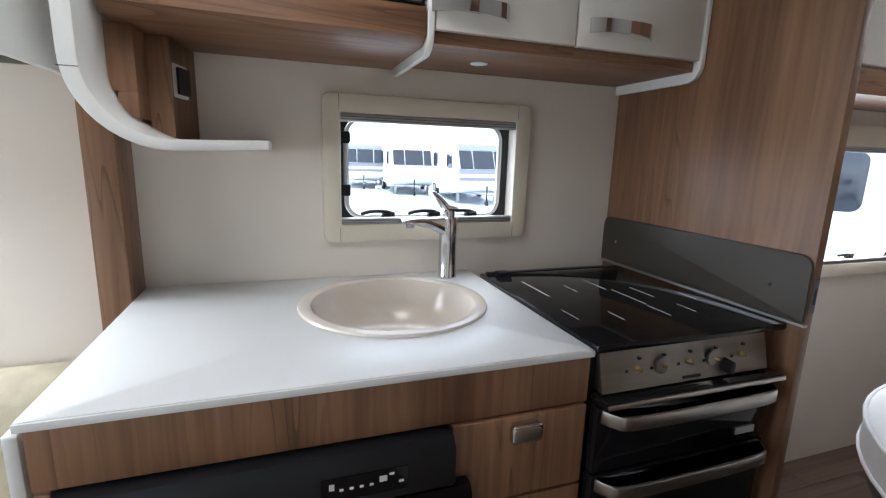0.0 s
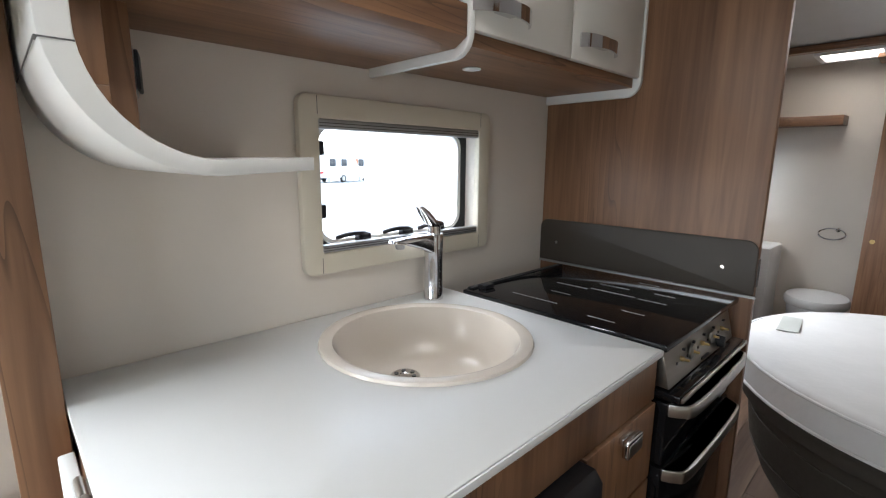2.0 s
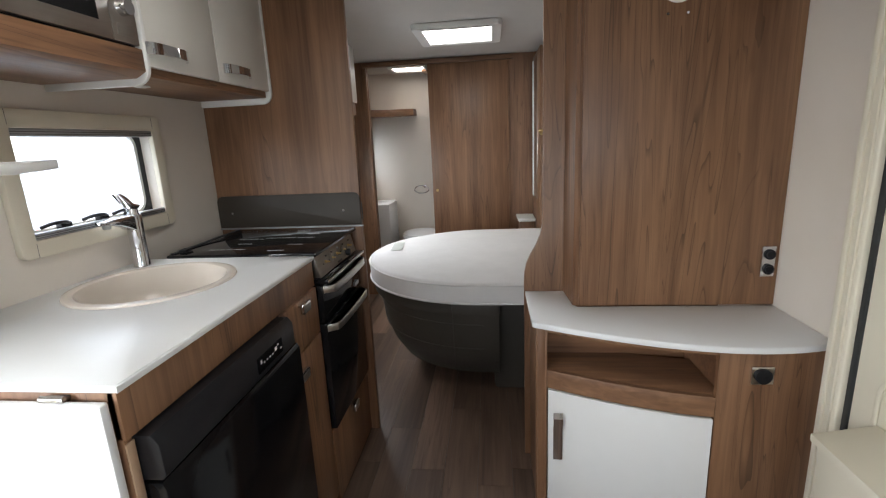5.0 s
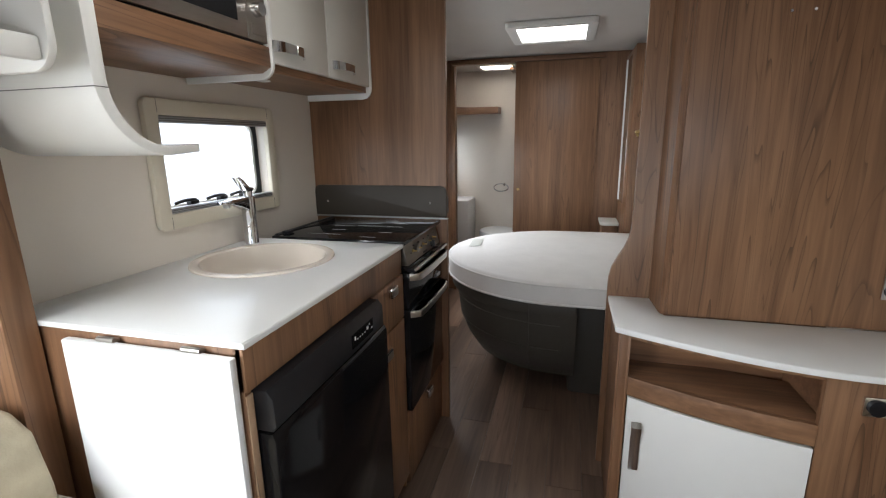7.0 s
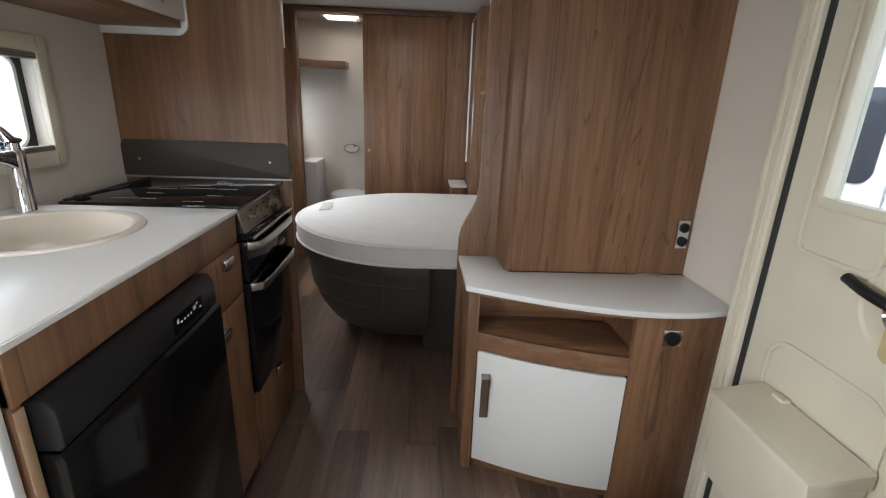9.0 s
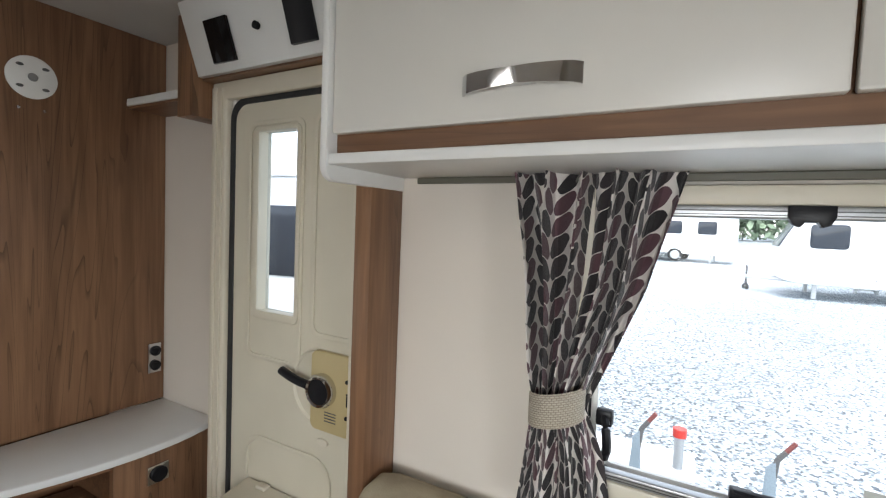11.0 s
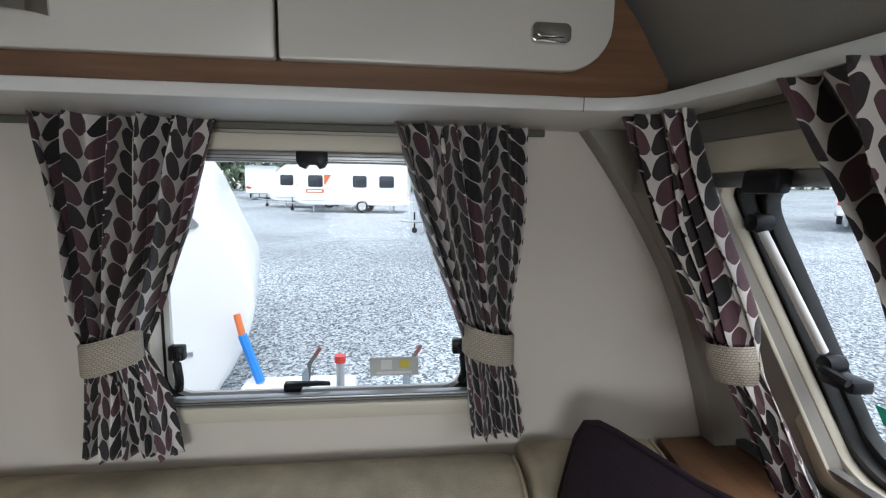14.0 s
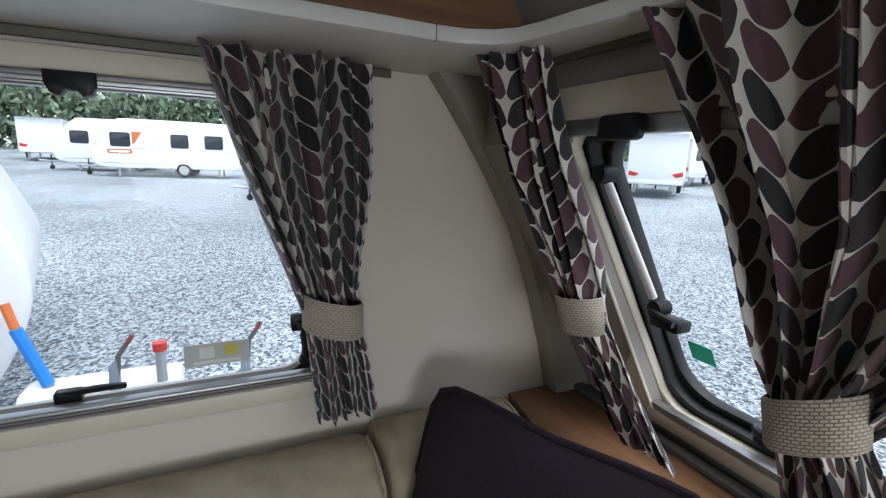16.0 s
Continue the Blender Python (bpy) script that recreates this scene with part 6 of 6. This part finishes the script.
def caravan(at, turn, length=6.0, grey_front=False, label="white touring caravan parked on the gravel", stripe=True, egg=False, panes=None):
    """Nose towards local -x, floor line at 0.4 m."""
    m = Matrix.Translation((*at, ground_z(*at))) @ Matrix.Rotation(radians(turn), 4, "Z")
    c = thing("caravan", (0, 0, 0), label, "caravan", "parked caravans")
    L, W = length, 2.26
    prof = [(0.55, 0.40), (0.10, 0.55), (0.0, 0.95), (0.12, 1.35), (0.55, 2.15), (1.0, 2.50), (1.6, 2.60), (L - 0.25, 2.55), (L - 0.02, 2.35), (L, 0.9), (L - 0.12, 0.45), (L - 0.5, 0.40)]
    if egg:
        prof[:6] = [(0.75, 0.20), (0.34, 0.22), (0.21, 0.34), (0.08, 0.56), (-0.015, 0.81), (-0.035, 1.0), (-0.02, 1.14), (0.045, 1.31), (0.145, 1.54), (0.245, 1.80), (0.36, 2.05), (0.60, 2.36), (1.0, 2.52)]
    sm = [(p.x, p.y) for p in smooth_line([Vector((*p, 0)) for p in prof], 3)]
    part("body", prism(bmesh.new(), sm, "y", -W / 2, W / 2, 0.05, 3), body_white, c, "white aluminium body")
    for i, (y0, y1) in enumerate(() if egg else ((-0.98, -0.46), (-0.42, 0.42), (0.46, 0.98))):
        bm = bmesh.new()
        prism(bm, [(0.10, 1.36), (0.46, 2.03), (0.44, 2.05), (0.07, 1.37)], "y", y0, y1, 0.004)
        part("front_window", bm, dark_glass, c, "dark tinted front pane")
    if grey_front:
        part("front_panel", prism(bmesh.new(), [(0.04, 0.75), (-0.012, 0.95), (0.085, 1.34), (0.10, 1.34), (0.02, 0.95), (0.06, 0.75)], "y", -1.05, 1.05, 0.004), body_grey, c, "grey front panel")
        part("front_brow", prism(bmesh.new(), [(0.47, 2.07), (0.62, 2.30), (0.64, 2.28), (0.50, 2.06)], "y", -1.05, 1.05, 0.004), body_grey, c, "grey brow over the front windows")
    for s in (-1, 1):
        y0, y1 = sorted((s * (W / 2 - 0.002), s * (W / 2 + 0.012)))
        if egg:
            bm = bmesh.new()
            slant = [(0.318, 1.575), (0.325, 1.555), (0.43, 1.515), (0.60, 1.48), (1.35, 1.48), (1.35, 1.90), (0.58, 1.90)]
            inner = [(0.36, 1.588), (0.372, 1.572), (0.44, 1.555), (0.60, 1.52), (1.32, 1.52), (1.32, 1.87), (0.59, 1.87)]
            ring(bm, slant, inner, "y", y0, y1)
            part("window_surround", bm, body_grey, c, "grey rim of the slanted side window")
            part("side_window", prism(bmesh.new(), inner, "y", y0, y1 - 0.004), pale_glass, c, "pale reflecting slanted side pane")
        for a, b in panes or ((1.62 if egg else 0.75, 2.3 if egg else 1.55), (L * 0.52, L * 0.52 + 0.75), (L - 1.5, L - 0.7)):
            bm = bmesh.new()
            prism(bm, rounded(a, b, 1.35, 1.98, 0.10), "y", y0, y1, 0.003)
            part("side_window", bm, dark_glass, c, "dark tinted side pane")
        bm = bmesh.new()
        ring(bm, rounded(L * 0.34, L * 0.34 + 0.62, 0.50, 2.25, 0.06), rounded(L * 0.34 + 0.012, L * 0.34 + 0.608, 0.512, 2.238, 0.05), "y", y0, y1)
        part("door_outline", bm, galv, c)
        if stripe:
            part("stripe", B(1.65, L * 0.33, y0, y1, 1.27, 1.29), orange, c, "orange side graphic", soft=False)
        part("skirt_line", B(0.4, L - 0.4, y0, y1, 0.60, 0.63), galv, c, soft=False)
        bm = bmesh.new()
        lathe(bm, [(0.0, 0.0), (0.32, 0.0), (0.33, s * -0.03), (0.33, s * -0.16), (0.0, s * -0.16)], (L * 0.60, s * (W / 2 + 0.01), 0.33), "y", 28)
        wh = part("wheel", bm, tyre_mat, c, "black tyre")
        bm = bmesh.new()
        lathe(bm, [(0.0, 0.012 * s), (0.20, 0.012 * s), (0.21, 0.0), (0.0, 0.0)], (L * 0.60, s * (W / 2 + 0.011), 0.33), "y", 20)
        part("rim", bm, galv, wh, "silver wheel rim")
        part("corner_steady", B(0.9, 1.0, s * 0.8 - 0.05, s * 0.8 + 0.05, 0.0, 0.42), galv, c, soft=False)
        part("corner_steady", B(L - 1.0, L - 0.9, s * 0.8 - 0.05, s * 0.8 + 0.05, 0.0, 0.42), galv, c, soft=False)
        bm = bmesh.new()
        prism(bm, [(s * 0.62, 0.86), (s * 1.04, 0.98), (s * 1.06, 0.80), (s * 0.80, 0.74)], "x", L - 0.022, L + 0.010, 0.004)
        part("tail_lamp", bm, tail_red, c, "red tail lamp cluster")
    part("rear_line", B(L - 0.02, L + 0.004, -0.95, 0.95, 1.26, 1.275), galv, c, soft=False)
    part("rear_bumper", B(L - 0.10, L + 0.03, -1.05, 1.05, 0.42, 0.60, r=0.03), body_white, c)
    if egg:
        c.matrix_world = m
        return c
    if stripe:
        for s in (-1, 1):
            y0, y1 = sorted((s * (W / 2 - 0.002), s * (W / 2 + 0.013)))
            part("graphic", prism(bmesh.new(), [(1.62, 2.02), (2.02, 2.02), (1.70, 1.50), (1.62, 1.48)], "y", y0, y1), orange, c, "orange side graphic", soft=False)
            part("graphic", ring(bmesh.new(), rounded(0.62, 1.60, 1.04, 1.24, 0.06), rounded(0.70, 1.50, 1.09, 1.19, 0.04), "y", y0, y1), orange, c, soft=False)
    st_ = part("step", B(L * 0.34 + 0.05, L * 0.34 + 0.60, W / 2 + 0.20, W / 2 + 0.50, 0.16, 0.20, r=0.01), body_white, c, "white plastic door step")
    for a, b in ((L * 0.34 + 0.07, W / 2 + 0.22), (L * 0.34 + 0.53, W / 2 + 0.22), (L * 0.34 + 0.07, W / 2 + 0.43), (L * 0.34 + 0.53, W / 2 + 0.43)):
        part("step_leg", B(a, a + 0.05, b, b + 0.05, 0.0, 0.16), body_white, st_, soft=False)
    bm = bmesh.new()
    tube(bm, [(0.7, -0.55, 0.42), (-0.75, 0, 0.42)], 0.045, 8)
    tube(bm, [(0.7, 0.55, 0.42), (-0.75, 0, 0.42)], 0.045, 8)
    tube(bm, [(-0.7, 0, 0.44), (-1.05, 0, 0.46)], 0.05, 8)
    part("drawbar", bm, galv, c, "galvanised drawbar")
    bm = bmesh.new()
    tube(bm, [(-0.55, 0.1, 0.75), (-0.55, 0.1, 0.15)], 0.03, 8)
    lathe(bm, [(0.0, -0.04), (0.10, -0.04), (0.10, 0.04), (0.0, 0.04)], (-0.55, 0.1, 0.10), "y", 16)
    part("jockey_wheel", bm, tyre_mat, c)
    c.matrix_world = m
    return c


# near neighbours on both sides
caravan((-0.037, -4.396), 14, 6.6, label="white caravan standing close by, nose level with the side window", stripe=False, egg=True, panes=((1.62, 2.15), (2.35, 3.3), (3.55, 4.2)))
caravan((9.38, 1.82), 140, 6.6, label="white caravan standing close by on the kitchen side", stripe=False, panes=((3.8, 4.4), (1.2, 1.8)))
# row seen through the kitchen window
caravan((4.1, 25.0), 82, 6.2, True, "caravan with a grey front parked across the yard", False)
caravan((5.75, 21.2), 84, 6.2, False, "white caravan with a pale front parked across the yard", False)
caravan((7.4, 16.9), 86, 6.0, True, "caravan with a grey front and blue bottle beside it", False)
caravan((14.5, 36), 200, 6.2)
caravan((24.5, 38), 200, 6.2)
# row across the yard on the door side
caravan((3.7, -26.8), 173, 6.1, label="white caravan with an orange side graphic across the yard")
caravan((6.0, -30.4), 174, 6.2, label="white caravan parked behind the one with orange graphics", stripe=False)
caravan((6.7, -43.2), 98, 6.0, label="white caravan seen from behind at the end of the row", stripe=False)
caravan((9.6, -43.6), 98, 6.2, label="pale caravan at the far end of the row", stripe=False)
caravan((-2.75, -16.2), 178, 6.2, stripe=False)
caravan((-22.5, -17.8), 40.5, 6.0, label="white caravan parked with its rear towards the window", stripe=False)
caravan((-31.0, -20.5), 15, 6.4, True, "grey-fronted caravan further along the yard")
caravan((-32, -7.5), 262, 6.4)

# fittings standing by the neighbouring drawbar
ws = thing("steering_stabiliser", (-0.3, -3.1, GROUND), "blue hitch lock bar with an orange grip leaning on the drawbar", "hitch lock")
part("bar", tube(bmesh.new(), [(-0.42, -3.12, -0.10), (-0.29, -3.16, 0.25)], 0.035, 8), blue, ws)
part("grip", tube(bmesh.new(), [(-0.29, -3.16, 0.25), (-0.25, -3.18, 0.40)], 0.026, 8), orange, ws, "orange grip")
part("stand", tube(bmesh.new(), [(-0.42, -3.12, GROUND), (-0.42, -3.12, -0.10)], 0.02, 8), galv, ws)
hv = thing("hitch_cover", (-0.9, -3.1, GROUND), "white plastic drawbar cover with red-tipped levers", "drawbar cover")
part("shell", B(-1.12, -0.28, -3.28, -2.99, -0.26, -0.11, r=0.05), body_white, hv)
part("support", B(-1.0, -0.8, -3.2, -3.05, GROUND, -0.2), galv, hv, soft=False)
for x, y in ((-0.78, -2.98), (-1.50, -2.98)):
    part("bracket", prism(bmesh.new(), [(x - 0.035, -0.30), (x + 0.045, -0.30), (x + 0.030, 0.02), (x - 0.012, 0.07)], "y", y - 0.02, y + 0.02, 0.004), blue_grey, hv, "grey-blue lever bracket")
    part("lever", tube(bmesh.new(), [(x, y, -0.12), (x - 0.02, y, 0.08), (x - 0.06, y, 0.14)], 0.016, 8), grey_shadow, hv)
    part("lever_tip", tube(bmesh.new(), [(x - 0.06, y, 0.14), (x - 0.10, y, 0.20)], 0.014, 8), dull_red, hv, "dull red lever tip")
part("cap", lathe(bmesh.new(), [(0.0, 0.10), (0.04, 0.10), (0.04, 0.15), (0.0, 0.15)], (-1.02, -2.95, 0), "z", 14), red, hv, "red cap")
part("post", lathe(bmesh.new(), [(0.0, -0.1), (0.03, -0.1), (0.03, 0.10), (0.0, 0.10)], (-1.02, -2.95, 0), "z", 12), galv, hv)
ql = thing("window_label", (-1.40, Y_D - 0.05, 0.90), "grey information label with a printed panel on the window pane", "label")
part("film", B(-1.445, -1.335, Y_D - 0.0525, Y_D - 0.0515, 0.905, 0.948), label_grey, ql, soft=False)
part("print", B(-1.385, -1.36, Y_D - 0.0514, Y_D - 0.0508, 0.92, 0.942), white_trim, ql, "pale printed square", soft=False)
part("print", B(-1.425, -1.402, Y_D - 0.0514, Y_D - 0.0508, 0.922, 0.942), label_yellow, ql, "yellow printed mark", soft=False)
part("print", B(-1.43, -1.35, Y_D - 0.0514, Y_D - 0.0508, 0.909, 0.915), white_trim, ql, "line of small print", soft=False)


def hedge(x0, x1, y, h, deep, count, label):
    rnd = random.Random(int(abs(x0 * 10)) + 3)
    bm = bmesh.new()
    for _ in range(count):
        x, yy = rnd.uniform(x0, x1), y + rnd.uniform(-deep, deep)
        top = h * (0.65 + 0.35 * noise.noise((x * 0.25, yy * 0.3, 0)) + 0.12 * rnd.random())
        z = ground_z(x, yy) + top * rnd.random() ** 0.6
        s = rnd.uniform(0.2, 0.65)
        q = Euler((rnd.uniform(0, 6), rnd.uniform(0, 6), rnd.uniform(0, 6))).to_matrix()
        vs = [bm.verts.new(Vector((x, yy, z)) + q @ Vector(p) * s) for p in ((-1, 0, 0), (0, -0.55, 0.1), (1, 0, 0), (0, 0.55, 0.1))]
        bm.faces.new(vs)
    return solid("hedge", bm, leafy, label, "hedge", kind="stuff", soft=False)


hedge(2, 70, -62, 9.0, 3, 15000, "dark green hedge and trees behind the yard")
hedge(-70, 2, -62, 9.5, 3, 17000, "dark green tree line behind the yard")
hedge(15, 24, -48, 2.6, 1.5, 2500, "bushy green shrubs at the edge of the yard")

# ---- floor planks ----
PW, PL_ = 0.145, 0.98
mesh_cache = {}
rnd = random.Random(5)
row, y = 0, Y_D
while y < Y_K - 0.01:
    y1 = min(y + PW, Y_K)
    x = -2.3 - rnd.uniform(0, PL_)
    while x < X_REAR:
        a, b = max(x, -2.3), min(x + PL_, X_REAR)
        if b - a > 0.03:
            key = (round(b - a, 3), round(y1 - y, 3))
            if key not in mesh_cache:
                bm = box(bmesh.new(), 0.0008, b - a - 0.0008, 0.0008, y1 - y - 0.0008, -0.004, 0.0)
                me = bpy.data.meshes.new("plank")
                bm.to_mesh(me)
                bm.free()
                me.materials.append(plank)
                mesh_cache[key] = me
            ob = new("plank", mesh_cache[key])
            ob.parent = floor
            ob.location = (a, y, FLOOR)
        x += PL_
    y = y1
